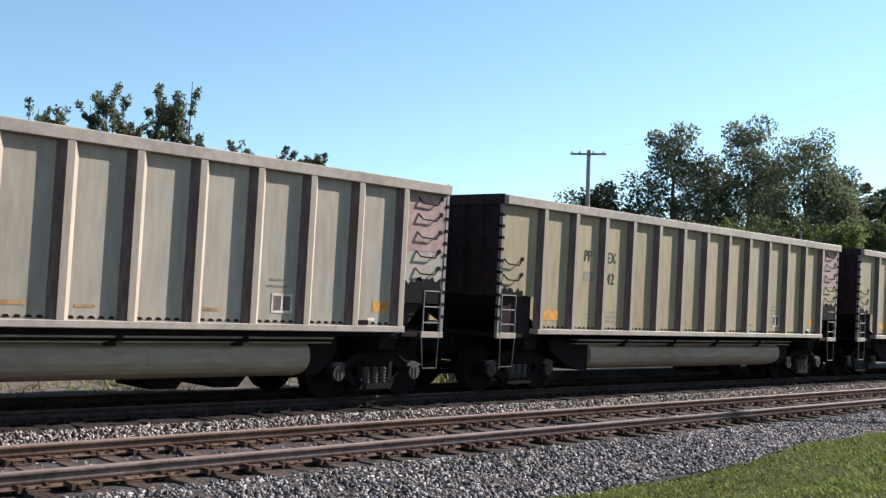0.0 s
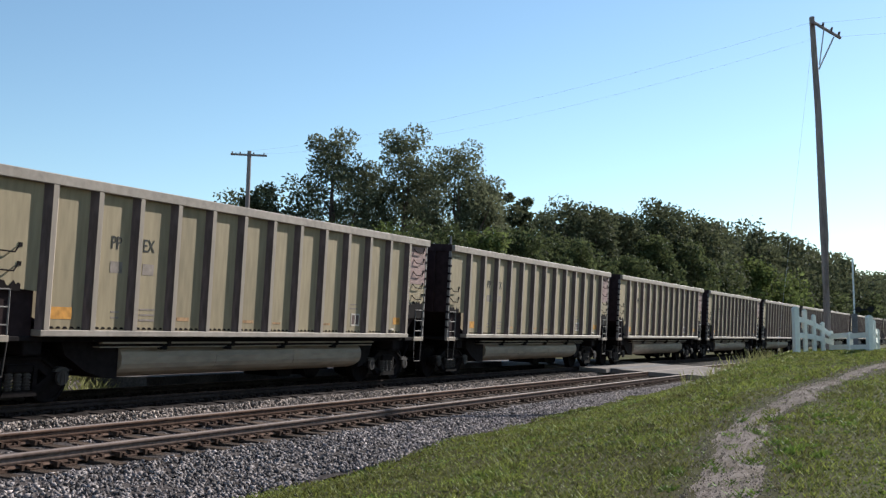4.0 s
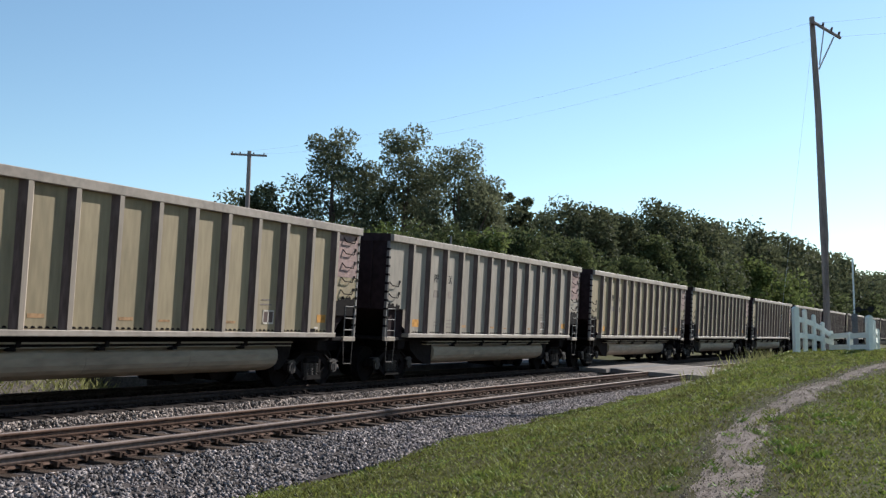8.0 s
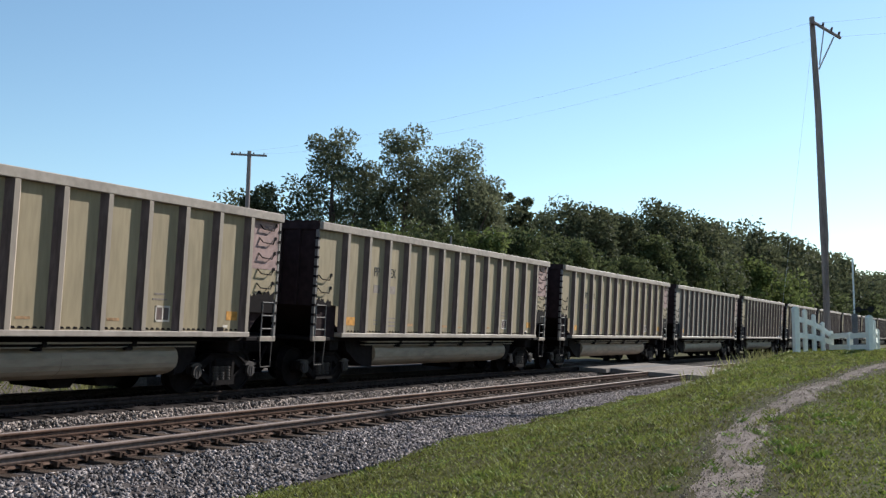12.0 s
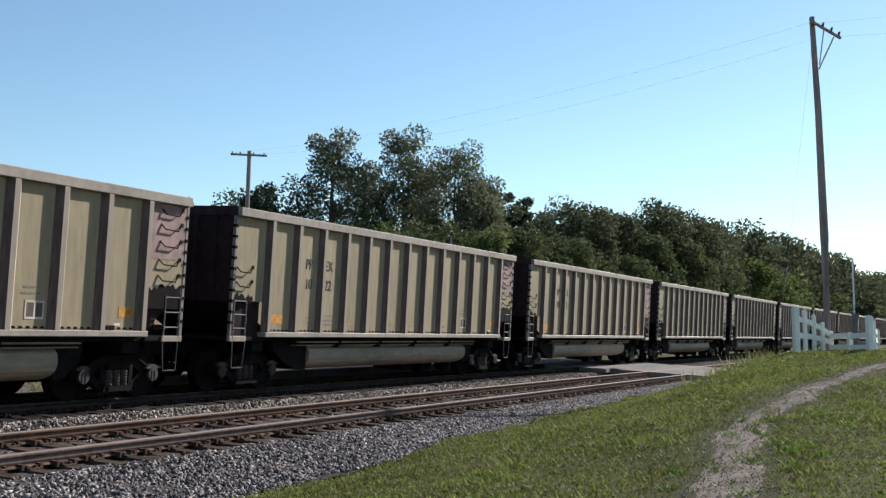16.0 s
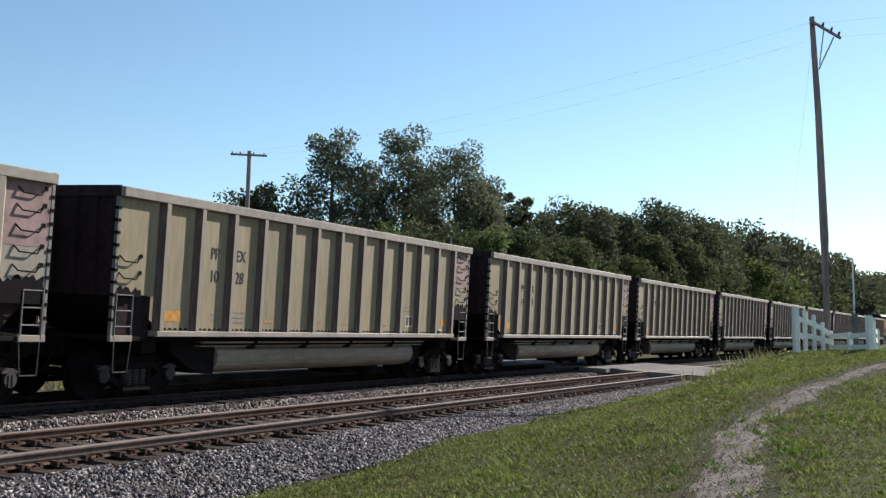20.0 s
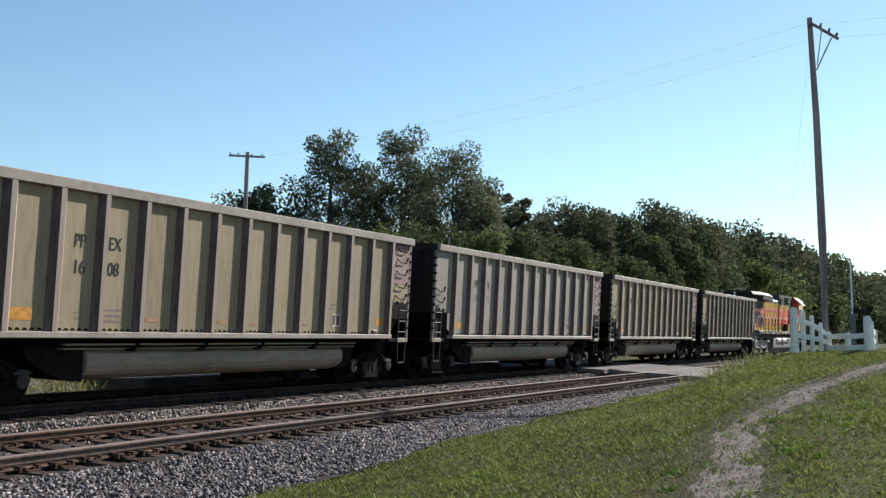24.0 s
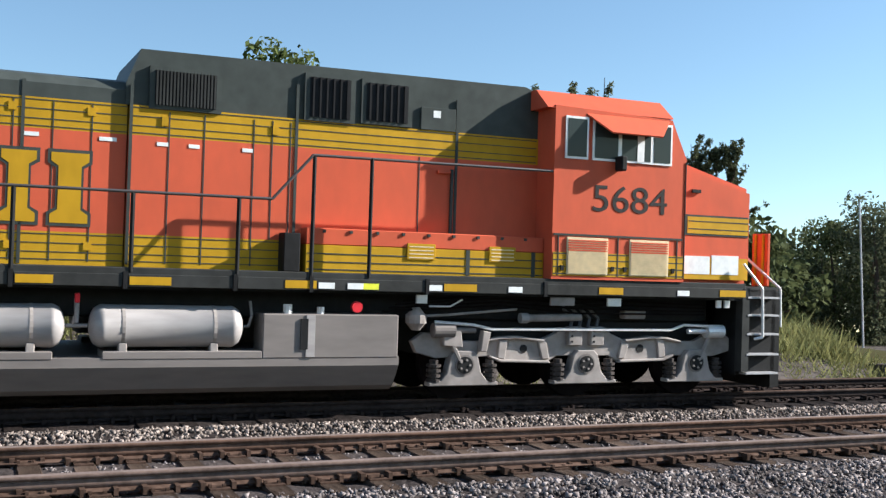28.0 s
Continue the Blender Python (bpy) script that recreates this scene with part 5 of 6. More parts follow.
    prism(bm, [(-17.85, 0.2), (-17.85, 1.66), (-17.72, 1.66), (-17.72, 0.2)], "y", -1.30, 1.30)
    part("rear_pilot", bm, M["black"], loco)
    for x0, x1 in ((3.55, 4.05), (-18.30, -17.8)):
        bar("coupler", x0, x1, -0.13, 0.13, 0.74, 1.02, "black", 0.03)
    rails("air_hose", [(3.6, -0.5, 1.0), (3.8, -0.45, 0.6), (3.95, -0.3, 0.5)], 0.03)

    # fuel tank, reservoirs
    bm = bmesh.new()
    prof = [(-1.42, 0.56), (-1.22, 0.27), (-1.10, 0.20), (1.10, 0.20), (1.22, 0.27), (1.42, 0.56), (1.42, 0.68), (-1.42, 0.68)]
    prism(bm, prof, "x", -10.95, -3.10)
    part("fuel_tank", bm, M["tank_grey"], loco, "grey fuel tank")
    for sd in (-1, 1):
        ys = sorted((sd * 0.95, sd * 1.43))
        bar("tank_block", -10.92, -9.72, ys[0], ys[1], 0.66, 1.22, "tank_grey", 0.015)
        bar("tank_block", -5.00, -3.12, ys[0], ys[1], 0.66, 1.24, "tank_grey", 0.015)
        bar("tank_shelf", -9.72, -7.55, ys[0], ys[1], 0.66, 0.76, "tank_grey", 0.01)
        bar("tank_shelf", -6.98, -5.00, ys[0], ys[1], 0.66, 0.76, "tank_grey", 0.01)
        bar("sight_glass", -4.50, -4.40, sd * 1.44 - 0.012, sd * 1.44 + 0.012, 0.78, 1.18, "black")
        bar("tank_strap", -4.42, -4.30, sd * 1.435 - 0.008, sd * 1.435 + 0.008, 0.68, 1.23, "tank_silver")
        for x0, x1 in ((-9.45, -7.42), (-7.12, -5.24)):
            y = sd * 1.22
            bm = bmesh.new()
            h_ = (x1 - x0) / 2
            lathe(bm, [(-h_ - 0.01, 0.05), (-h_ + 0.01, 0.15), (-h_ + 0.05, 0.225), (-h_ + 0.12, 0.265), (-h_ + 0.16, 0.27), (-h_ + 0.17, 0.265), (h_ - 0.17, 0.265), (h_ - 0.16, 0.27),
                       (h_ - 0.12, 0.265), (h_ - 0.05, 0.225), (h_ - 0.01, 0.15), (h_ + 0.01, 0.05)], 36)
            bmesh.ops.translate(bm, vec=((x0 + x1) / 2, y, 1.06), verts=bm.verts)
            tank = part("air_reservoir", bm, M["tank_silver"], loco, "silver air reservoir", smooth=True)
            bm = bmesh.new()
            tube(bm, [(x1, y, 1.06), (x1 + 0.10, y, 1.06), (x1 + 0.14, y, 1.2), (x1 + 0.14, y - sd * 0.1, 1.38)], 0.02)
            part("air_pipe", bm, M["loco_grey"], tank)
            for x in (x0 + 0.38, x1 - 0.38):
                bm = bmesh.new()
                cyl(bm, (x - 0.02, y, 1.06), (x + 0.02, y, 1.06), 0.272, 24)
                box(bm, x - 0.05, x + 0.05, y - 0.08 + sd * 0.12, y + 0.08 + sd * 0.12, 0.74, 0.86, 0.01)
                part("strap", bm, M["loco_grey"], tank)
        bm = bmesh.new()
        cyl(bm, (-4.65, sd * 1.32, 1.22), (-4.65, sd * 1.32, 1.36), 0.06, 10)
        cyl(bm, (-4.2, sd * 1.32, 1.24), (-4.2, sd * 1.32, 1.33), 0.05, 10)
        part("filler_cap", bm, M["silver"], loco)
        bm = bmesh.new()
        cyl(bm, (-3.72, sd * 1.36, 1.34), (-3.72, sd * 1.43, 1.34), 0.075, 12)
        cyl(bm, (-9.95, sd * 1.36, 1.34), (-9.95, sd * 1.43, 1.34), 0.065, 12)
        part("fuel_cutoff", bm, M["red"], loco, "red emergency fuel button")
        for k in range(4):
            bm = bmesh.new()
            z = 1.28 + 0.05 * k
            tube(bm, [(-3.3 + 0.1 * k, sd * 1.25, z), (-1.5, sd * (1.2 + 0.03 * k), z + 0.1), (-0.2, sd * 1.2, z + 0.02 * k), (2.2, sd * 1.15, z)], 0.014)
            part("pipe", bm, M["car_truck"], loco)
        bm = bmesh.new()
        cyl(bm, (-1.0, sd * 1.18, 1.20), (-0.1, sd * 1.18, 1.22), 0.055, 10)
        part("damper", bm, M["loco_grey"], loco)
        bm = bmesh.new()
        cyl(bm, (-1.12, sd * 1.18, 1.20), (-1.0, sd * 1.18, 1.20), 0.075, 10)
        part("damper_cap", bm, M["tank_silver"], loco)
        bm = bmesh.new()
        box(bm, 0.7, 1.1, min(sd * 1.0, sd * 1.15), max(sd * 1.0, sd * 1.15), 1.2, 1.34, 0.02)
        part("relay_box", bm, M["loco_grey"], loco)
        for z0, z1, r0, r1 in ((1.02, 1.12, 0.06, 0.14), (1.12, 1.24, 0.15, 0.15), (1.24, 1.34, 0.13, 0.05)):
            bm = bmesh.new()
            cyl(bm, (-2.78, sd * 1.22, z0), (-2.78, sd * 1.22, z1), r0, 12, r1)
            part("drain_valve", bm, M["loco_grey"], loco)
        bm = bmesh.new()
        tube(bm, [(-2.70, sd * 1.26, 1.22), (-2.3, sd * 1.24, 1.24), (-1.2, sd * 1.22, 1.33)], 0.018)
        part("pipe", bm, M["loco_grey"], loco)
        bm = bmesh.new()
        tube(bm, [(-2.62, sd * 1.30, 1.36), (-2.3, sd * 1.30, 1.36), (-2.1, sd * 1.28, 1.46)], 0.012)
        part("hose", bm, M["silver"], loco)
        for x, w in ((-2.86, 0.16), (-0.75, 0.40), (0.22, 0.24), (2.22, 0.10), (2.38, 0.10)):
            bar("hanger_plate", x, x + w, sd * 1.40 - 0.02, sd * 1.40 + 0.02, 1.40, 1.52, "silver" if w < 0.3 else "loco_grey", 0.005)
        bm = bmesh.new()
        tube(bm, [(-7.40, sd * 1.22, 1.06), (-7.14, sd * 1.22, 1.06)], 0.025)
        part("air_pipe", bm, M["tank_silver"], loco)
        bm = bmesh.new()
        cyl(bm, (-7.27, sd * 1.24, 1.10), (-7.27, sd * 1.24, 1.34), 0.028, 8)
        part("drain_cock", bm, M["tank_silver"], loco)
        bm = bmesh.new()
        box(bm, -7.30, -7.24, min(sd * 1.21, sd * 1.27), max(sd * 1.21, sd * 1.27), 1.34, 1.46, 0.01)
        part("drain_handle", bm, M["red"], loco)
    # six-wheel trucks
    for x in (0.0, -14.24):
        truck = empty("truck", pose(x, 0, 0))
        truck.parent = loco
        for q in (-2.01, 0, 2.01):
            bm = bmesh.new()
            for sd in (-1, 1):
                y = sd * 0.7525
                cyl(bm, (q, y - 0.07, 0.53), (q, y + 0.07, 0.53), 0.53, 30)
            cyl(bm, (q, -1.0, 0.53), (q, 1.0, 0.53), 0.11, 12)
            part("wheelset", bm, M["car_truck"], truck)
        for sd in (-1, 1):
            def cast(name, pts, y0, y1, mat="loco_grey", label=""):
                bm = bmesh.new()
                ya, yb = sorted((sd * y0, sd * y1))
                prism(bm, pts, "y", ya, yb)
                bmesh.ops.bevel(bm, geom=[e for e in bm.edges if abs(e.verts[0].co.y - e.verts[1].co.y) < 1e-5 and abs(e.verts[0].co.y) > 1.0 and abs(abs(e.verts[0].co.y) - max(abs(ya), abs(yb))) < 1e-4],
                                offset=0.012, segments=1, affect="EDGES")
                return part(name, bm, M[mat], truck, label)
            half = [(0.45, 0.64), (0.62, 0.55), (1.40, 0.57), (1.58, 0.64), (2.42, 0.62), (2.72, 0.70), (2.80, 0.86), (2.62, 0.98), (2.28, 0.98), (2.05, 0.86), (1.72, 0.86), (1.45, 0.92),
                    (1.15, 0.93), (0.72, 0.88), (0.48, 0.98), (0.40, 1.06)]
            cast("side_frame", half + [(-x, z) for x, z in half[::-1]], 1.02, 1.12, "loco_grey", "grey cast side frame")
            for k in (-1, 1):
                cast("frame_flange", [(k * 0.70, 0.89), (k * 1.15, 0.94), (k * 1.46, 0.93), (k * 1.74, 0.87), (k * 1.74, 0.84), (k * 1.45, 0.89), (k * 1.15, 0.90), (k * 0.72, 0.85)], 1.10, 1.20)
                cast("frame_flange", [(k * 0.60, 0.54), (k * 1.42, 0.56), (k * 1.60, 0.63), (k * 1.60, 0.66), (k * 1.40, 0.60), (k * 0.62, 0.58)], 1.10, 1.20)
                cast("frame_web", [(k * 0.60, 0.60), (k * 0.72, 0.60), (k * 0.80, 0.86), (k * 0.66, 0.88)], 1.10, 1.17)
                cast("frame_web", [(k * 1.34, 0.60), (k * 1.46, 0.62), (k * 1.44, 0.88), (k * 1.30, 0.90)], 1.10, 1.17)
            for q in (-2.01, 0, 2.01):
                cast("pedestal", [(q - 0.54, 0.235), (q + 0.54, 0.235), (q + 0.54, 0.285), (q + 0.36, 0.31), (q + 0.27, 0.42), (q + 0.21, 0.66), (q + 0.14, 0.73), (q - 0.14, 0.73), (q - 0.21, 0.66),
                                  (q - 0.27, 0.42), (q - 0.36, 0.31), (q - 0.54, 0.285)], 1.05, 1.22)
                bm = bmesh.new()
                cyl(bm, (q, sd * 1.20, 0.53), (q, sd * 1.232, 0.53), 0.150, 20)
                part("journal_ring", bm, M["tank_grey"], truck)
                bm = bmesh.new()
                cyl(bm, (q, sd * 1.22, 0.53), (q, sd * 1.245, 0.53), 0.122, 20)
                part("journal_cap", bm, M["black"], truck)
                for i in range(5):
                    bm = bmesh.new()
                    a = 2 * math.pi * i / 5
                    cyl(bm, (q + 0.075 * math.cos(a), sd * 1.24, 0.53 + 0.075 * math.sin(a)), (q + 0.075 * math.cos(a), sd * 1.258, 0.53 + 0.075 * math.sin(a)), 0.018, 6)
                    part("cap_bolt", bm, M["loco_grey"], truck)
                for k in (-0.44, 0.44):
                    bm = bmesh.new()
                    for i in range(4):
                        cyl(bm, (q + k, sd * 1.13, 0.29 + 0.07 * i), (q + k, sd * 1.13, 0.33 + 0.07 * i), 0.105, 12)
                    cyl(bm, (q + k, sd * 1.13, 0.28), (q + k, sd * 1.13, 0.60), 0.07, 8)
                    part("coil_spring", bm, M["worn_iron"], truck)
            for q in (-1.02, 1.02):
                bm = bmesh.new()
                cyl(bm, (q, sd * 1.115, 0.75), (q, sd * 1.128, 0.75), 0.062, 14)
                part("frame_hole", bm, M["black"], truck)
                bm = bmesh.new()
                cyl(bm, (q - 0.22, sd * 1.11, 0.80), (q - 0.22, sd * 1.13, 0.80), 0.025, 8)
                part("frame_bolt", bm, M["tank_silver"], truck)
            for q in (-0.30, 0.08):
                cast("bolster_pad", [(q, 0.80), (q + 0.23, 0.80), (q + 0.23, 1.08), (q, 1.08)], 1.10, 1.21)
                for z in (0.86, 0.94, 1.02):
                    bm = bmesh.new()
                    cyl(bm, (q + 0.05, sd * 1.21, z), (q + 0.05, sd * 1.22, z), 0.018, 6)
                    part("pad_bolt", bm, M["black"], truck)
            for i in range(4):
                bm = bmesh.new()
                tube(bm, [(-0.26 + 0.15 * i, sd * 1.16, 1.06), (-0.20 + 0.15 * i, sd * 1.12, 1.20), (-0.34 + 0.15 * i, sd * 1.08, 1.34)], 0.026)
                part("motor_cable", bm, M["rail_dark"], truck)
            cast("brake_hanger", [(-1.78, 0.72), (-1.68, 0.72), (-1.62, 1.00), (-1.74, 1.02)], 1.14, 1.26)
            cast("sand_bracket", [(-2.35, 0.80), (-2.05, 0.78), (-2.08, 1.02), (-2.36, 1.06)], 1.08, 1.24)
            bm = bmesh.new()
            tube(bm, [(-2.5, sd * 1.24, 1.14), (-1.9, sd * 1.24, 1.10), (-1.6, sd * 1.24, 1.04), (1.5, sd * 1.24, 1.04), (1.75, sd * 1.24, 1.12), (2.3, sd * 1.24, 1.10)], 0.022)
            part("brake_pipe", bm, M["silver"], truck)
            for q in (-2.35, 2.35):
                bm = bmesh.new()
                cyl(bm, (q - 0.16, sd * 1.20, 1.02), (q + 0.16, sd * 1.20, 1.02), 0.105, 16)
                cyl(bm, (q - 0.5 * (1 if q > 0 else -1), sd * 1.20, 1.02), (q - 0.16 * (1 if q > 0 else -1), sd * 1.20, 1.02), 0.04, 8)
                part("brake_cylinder", bm, M["tank_grey" if q < 0 and x > -1 else "silver"], truck, "bright brake cylinder" if q > 0 else "")
                bm = bmesh.new()
                k = 1 if q > 0 else -1
                tube(bm, [(q - 0.1 * k, sd * 1.2, 0.92), (q - 0.26 * k, sd * 1.22, 0.6), (q - 0.4 * k, sd * 1.2, 0.5)], 0.035)
                part("brake_lever", bm, M["loco_grey"], truck)
        bm = bmesh.new()
        box(bm, -2.5, 2.5, -0.9, 0.9, 0.62, 1.16, 0.03)
        part("truck_frame", bm, M["black"], truck)
    return tagged(loco, "orange and yellow diesel locomotive with dark green roof", "locomotive")


LOCO = make_loco()
# ---- trees ----
def limb_rings(bm, pts, radii, n=7):
    rings = []
    for i, p in enumerate(pts):
        d = (pts[min(i + 1, len(pts) - 1)] - pts[max(i - 1, 0)]).normalized()
        m = d.to_track_quat("Z", "Y").to_matrix()
        rings.append([bm.verts.new(p + m @ Vector((math.cos(2 * math.pi * k / n) * radii[i], math.sin(2 * math.pi * k / n) * radii[i], 0))) for k in range(n)])
    for a, b in zip(rings, rings[1:]):
        for k in range(n):
            bm.faces.new((a[k], a[(k + 1) % n], b[(k + 1) % n], b[k]))


def leaves(r, centres, radii, count, size, droop=0.0, aspect=0.55, shell=0.5):
    """Leaf quads around clump centres; more of them near each clump's skin."""
    n = count
    k = r.randint(0, len(centres), n)
    d = r.normal(size=(n, 3))
    d /= np.linalg.norm(d, axis=1)[:, None]
    rad = radii[k] * (shell + (1.08 - shell) * r.rand(n) ** 0.6)
    p = centres[k] + d * rad[:, None] * np.array((1, 1, 0.85))
    u = r.normal(size=(n, 3))
    if droop:
        u = u * (1 - droop) + np.array((0, 0, -1.4)) * droop
    u /= np.linalg.norm(u, axis=1)[:, None]
    w = np.cross(u, r.normal(size=(n, 3)))
    w /= np.linalg.norm(w, axis=1)[:, None] + 1e-9
    s = size * r.uniform(0.6, 1.4, n)[:, None]
    u, w = u * s, w * s * aspect
    v = np.stack([p - u, p + w * 0.9 - u * 0.1, p + u, p - w * 0.9 - u * 0.1], 1)
    return v.reshape(-1, 3), np.arange(4 * n).reshape(-1, 4)


def tree(name, label, x, y, z, height, spread, seed, leaf, count, size, crown_from=0.28, clumps=26, droop=0.0, gaps=0.0, limbs=7, lean=0.0, aspect=0.55, clump_r=0.24):
    """A tapered trunk, limbs that reach the clumps, and a crown of many small leaves."""
    r = np.random.RandomState(seed)
    t = empty(name, pose(x, y, z))
    bm = bmesh.new()
    top = Vector((lean * height, r.uniform(-0.3, 0.3), height * 0.82))
    pts = [Vector((0, 0, -0.4)), Vector((r.uniform(-0.15, 0.15), 0, height * 0.22)), Vector((top.x * 0.5 + r.uniform(-0.3, 0.3), r.uniform(-0.3, 0.3), height * 0.5)), top]
    rt = height * 0.021
    limb_rings(bm, pts, [rt * 1.25, rt, rt * 0.62, rt * 0.12], 9)
    cen, rad = [], []
    for i in range(clumps):
        h = crown_from + (1 - crown_from) * (i + 0.5) / clumps
        a = i * 2.4 + r.uniform(-0.5, 0.5)
        env = math.sin(math.pi * min(1, max(0.05, (h - crown_from * 0.75) / (1.08 - crown_from * 0.75)))) ** 0.6
        q = spread * env * r.uniform(0.35, 0.95)
        c = np.array((math.cos(a) * q + lean * height * h, math.sin(a) * q, height * h - height * 0.06))
        cen.append(c)
        rad.append(spread * clump_r * r.uniform(0.75, 1.35) * (1 - gaps * 0.45))
    for i in range(limbs):
        j = int((i + 0.5) * clumps / limbs)
        c = Vector(cen[j])
        h0 = max(height * 0.18, c.z * 0.55)
        st = Vector((lean * h0, 0, h0))
        mid = st.lerp(c, 0.55) + Vector((r.uniform(-0.3, 0.3), r.uniform(-0.3, 0.3), -0.25))
        limb_rings(bm, [st, mid, c], [rt * 0.42, rt * 0.28, rt * 0.06], 6)
    part("trunk", bm, M["bark"], t)
    v, f = leaves(r, np.array(cen), np.array(rad), count, size, droop, aspect, 0.35)
    # stray outer twigs
    n2 = count // 24
    v2, f2 = leaves(r, np.array(cen), np.array(rad) * 1.15, n2, size, droop, aspect, 0.9)
    soup("crown", np.concatenate([v, v2]), np.concatenate([f, f2 + len(v)]), M[leaf], t)
    return tagged(t, label, "tree")


def at_az(az, dist):
    a = radians(az)
    return dist * math.sin(a), dist * math.cos(a)


def gz(x, y):
    s, l = to_plan(np.array(x), np.array(y))
    return float(ground_z(s, l))


# big grey-green trees beyond the crossing: azimuth, distance, height, spread
for i, (az, d, h, w) in enumerate(((-5.85, 84, 18.0, 2.9), (-2.1, 88, 19.2, 3.1), (0.85, 86, 17.0, 3.5), (-4.1, 90, 16.4, 2.6), (-0.9, 92, 16.4, 2.9), (2.2, 88, 14.6, 2.9))):
    x, y = at_az(az, d)
    tree("broad_tree", "tall grey-green tree with drooping feathery foliage", x, y, gz(x, y) - 0.2, h, w, 40 + i, "leaf_willow", 17000, 0.135, 0.10, 48, 0.3, 0.0, 9, 0, 0.5, 0.36)
for i, (az, d, h, w) in enumerate(((-8.6, 84, 13.9, 3.8), (-11.1, 92, 14.0, 3.2), (3.0, 92, 14.3, 2.1), (4.25, 94, 14.2, 1.7), (-6.6, 76, 9.2, 3.4), (-3.8, 74, 8.8, 3.8), (-0.8, 73, 8.8, 3.8), (1.8, 76, 8.8, 3.6),
                                   (3.9, 82, 9.5, 3.4), (-12.6, 96, 12.0, 2.6), (-9.8, 80, 12.4, 3.0))):
    x, y = at_az(az, d)
    light = i in (5, 7)
    tree("small_tree", "light green young tree at the edge of the wood" if light else "dark green tree with an open crown", x, y, gz(x, y) - 0.2, h, w, 60 + i,
         "leaf_light" if light else ("leaf" if i in (4, 6, 8) else "leaf_dark"), 9000 if i > 3 else 5600, 0.165, 0.10, 30, 0.1, 0.1, 6, 0, 0.55, 0.32)
# long wood running off to the right, beyond the line
rw = random.Random(8)
k = 0
az = 5.0
while az < 25.5:
    for row in range(3):
        d = np.interp(az, [5, 9, 12, 16, 18, 20, 22, 26], [98, 108, 125, 165, 195, 250, 300, 420]) * (0.97, 1.06, 1.13)[row]
        top = np.interp(az, [5, 6.5, 9, 9.8, 11.5, 12.5, 13.1, 15.8, 17.6, 18.8, 20, 20.5, 21.8, 22.6, 27], [7.1, 7.8, 7.3, 7.0, 7.5, 7.2, 6.1, 5.8, 5.1, 4.5, 4.0, 3.2, 3.2, 2.5, 2.3])
        h = d * math.tan(radians(top)) + 0.9 + rw.uniform(-0.8, 0.4)
        if row == 2:
            h *= 0.93
        if row == 0:
            h *= rw.uniform(0.62, 0.85)
        x, y = at_az(az + rw.uniform(-0.3, 0.3) + (0.75 if row == 2 else 0), d)
        light = row == 0 and 15.5 < az < 18.5
        tree("woodland_tree", "bright green tree at the edge of the wood" if light else "dark green woodland tree", x, y, 0.6, h * (0.9 if light else 1), d * 0.033, 100 + k,
             "leaf_light" if light else ("leaf_dark" if k % 3 else "leaf"), 8200, 0.0017 * d, 0.05, 34, 0.05, 0.0, 4, 0, 0.6, 0.36)
        k += 1
    az += 1.55
def branchy_tree(name, label, x, y, z, height, spread, seed, leaf, count, size, base=0.3):
    """Upright limbs that fork into twigs, with leaves strung along the twigs and sky between them."""
    r = np.random.RandomState(seed)
    t = empty(name, pose(x, y, z))
    bm = bmesh.new()
    rt = height * 0.016
    limb_rings(bm, [Vector((0, 0, -0.4)), Vector((0.05, 0, height * base)), Vector((-0.05, 0.05, height * 0.75))], [rt * 1.2, rt, rt * 0.25], 8)
    pos = []
    for i in range(13):
        h0 = height * (base * 0.8 + 0.5 * r.rand())
        a = i * 2.4 + r.uniform(-0.4, 0.4)
        top = height * r.uniform(0.72, 1.0)
        reach = spread * r.uniform(0.3, 1.0) * (1.15 - 0.5 * top / height)
        p0, p2 = Vector((0, 0, h0)), Vector((math.cos(a) * reach, math.sin(a) * reach, max(top, h0 + 0.8)))
        p1 = p0.lerp(p2, 0.5) + Vector((math.cos(a), math.sin(a), -0.5)) * 0.35
        limb_rings(bm, [p0, p1, p2], [rt * 0.4, rt * 0.25, 0.012], 5)
        for j in range(6):
            q0 = p1.lerp(p2, 0.15 * j)
            q1 = q0 + Vector((r.normal() * 0.32, r.normal() * 0.32, r.uniform(0.35, 0.95)))
            limb_rings(bm, [q0, q1], [0.018, 0.006], 4)
            for m in range(9):
                pos.append(q0.lerp(q1, 0.25 + 0.8 * r.rand()))
    part("trunk", bm, M["bark"], t)
    c = np.array([tuple(p) for p in pos])
    v, f = leaves(r, c, np.full(len(c), 0.16), count * 3, size * 0.6, -0.35, 0.42, 0.05)
    soup("crown", v, f, M[leaf], t)
    return tagged(t, label, "tree")


# sparse trees behind the train on the near stretch
for i, (az, d, h, w, n, leaf) in enumerate(((-38.3, 44, 9.4, 1.7, 2600, "leaf_willow"), (-35.2, 42, 9.4, 1.6, 2600, "leaf_willow"), (-32.2, 40, 9.7, 1.6, 2800, "leaf_willow"), (-28.6, 42, 8.2, 1.2, 1800, "leaf_willow"),
                                            (-25.7, 46, 9.1, 1.9, 4200, "leaf_dark"), (-42.5, 48, 8.4, 2.0, 3200, "leaf"), (-54, 46, 9, 2.4, 3500, "leaf"))):
    x, y = at_az(az, d)
    branchy_tree("sparse_tree", "thin-leaved tree standing behind the tracks", x, y, gz(x, y) - 0.2, h, w, 200 + i, leaf, n, 0.13)
x, y = at_az(-47.9, 44)
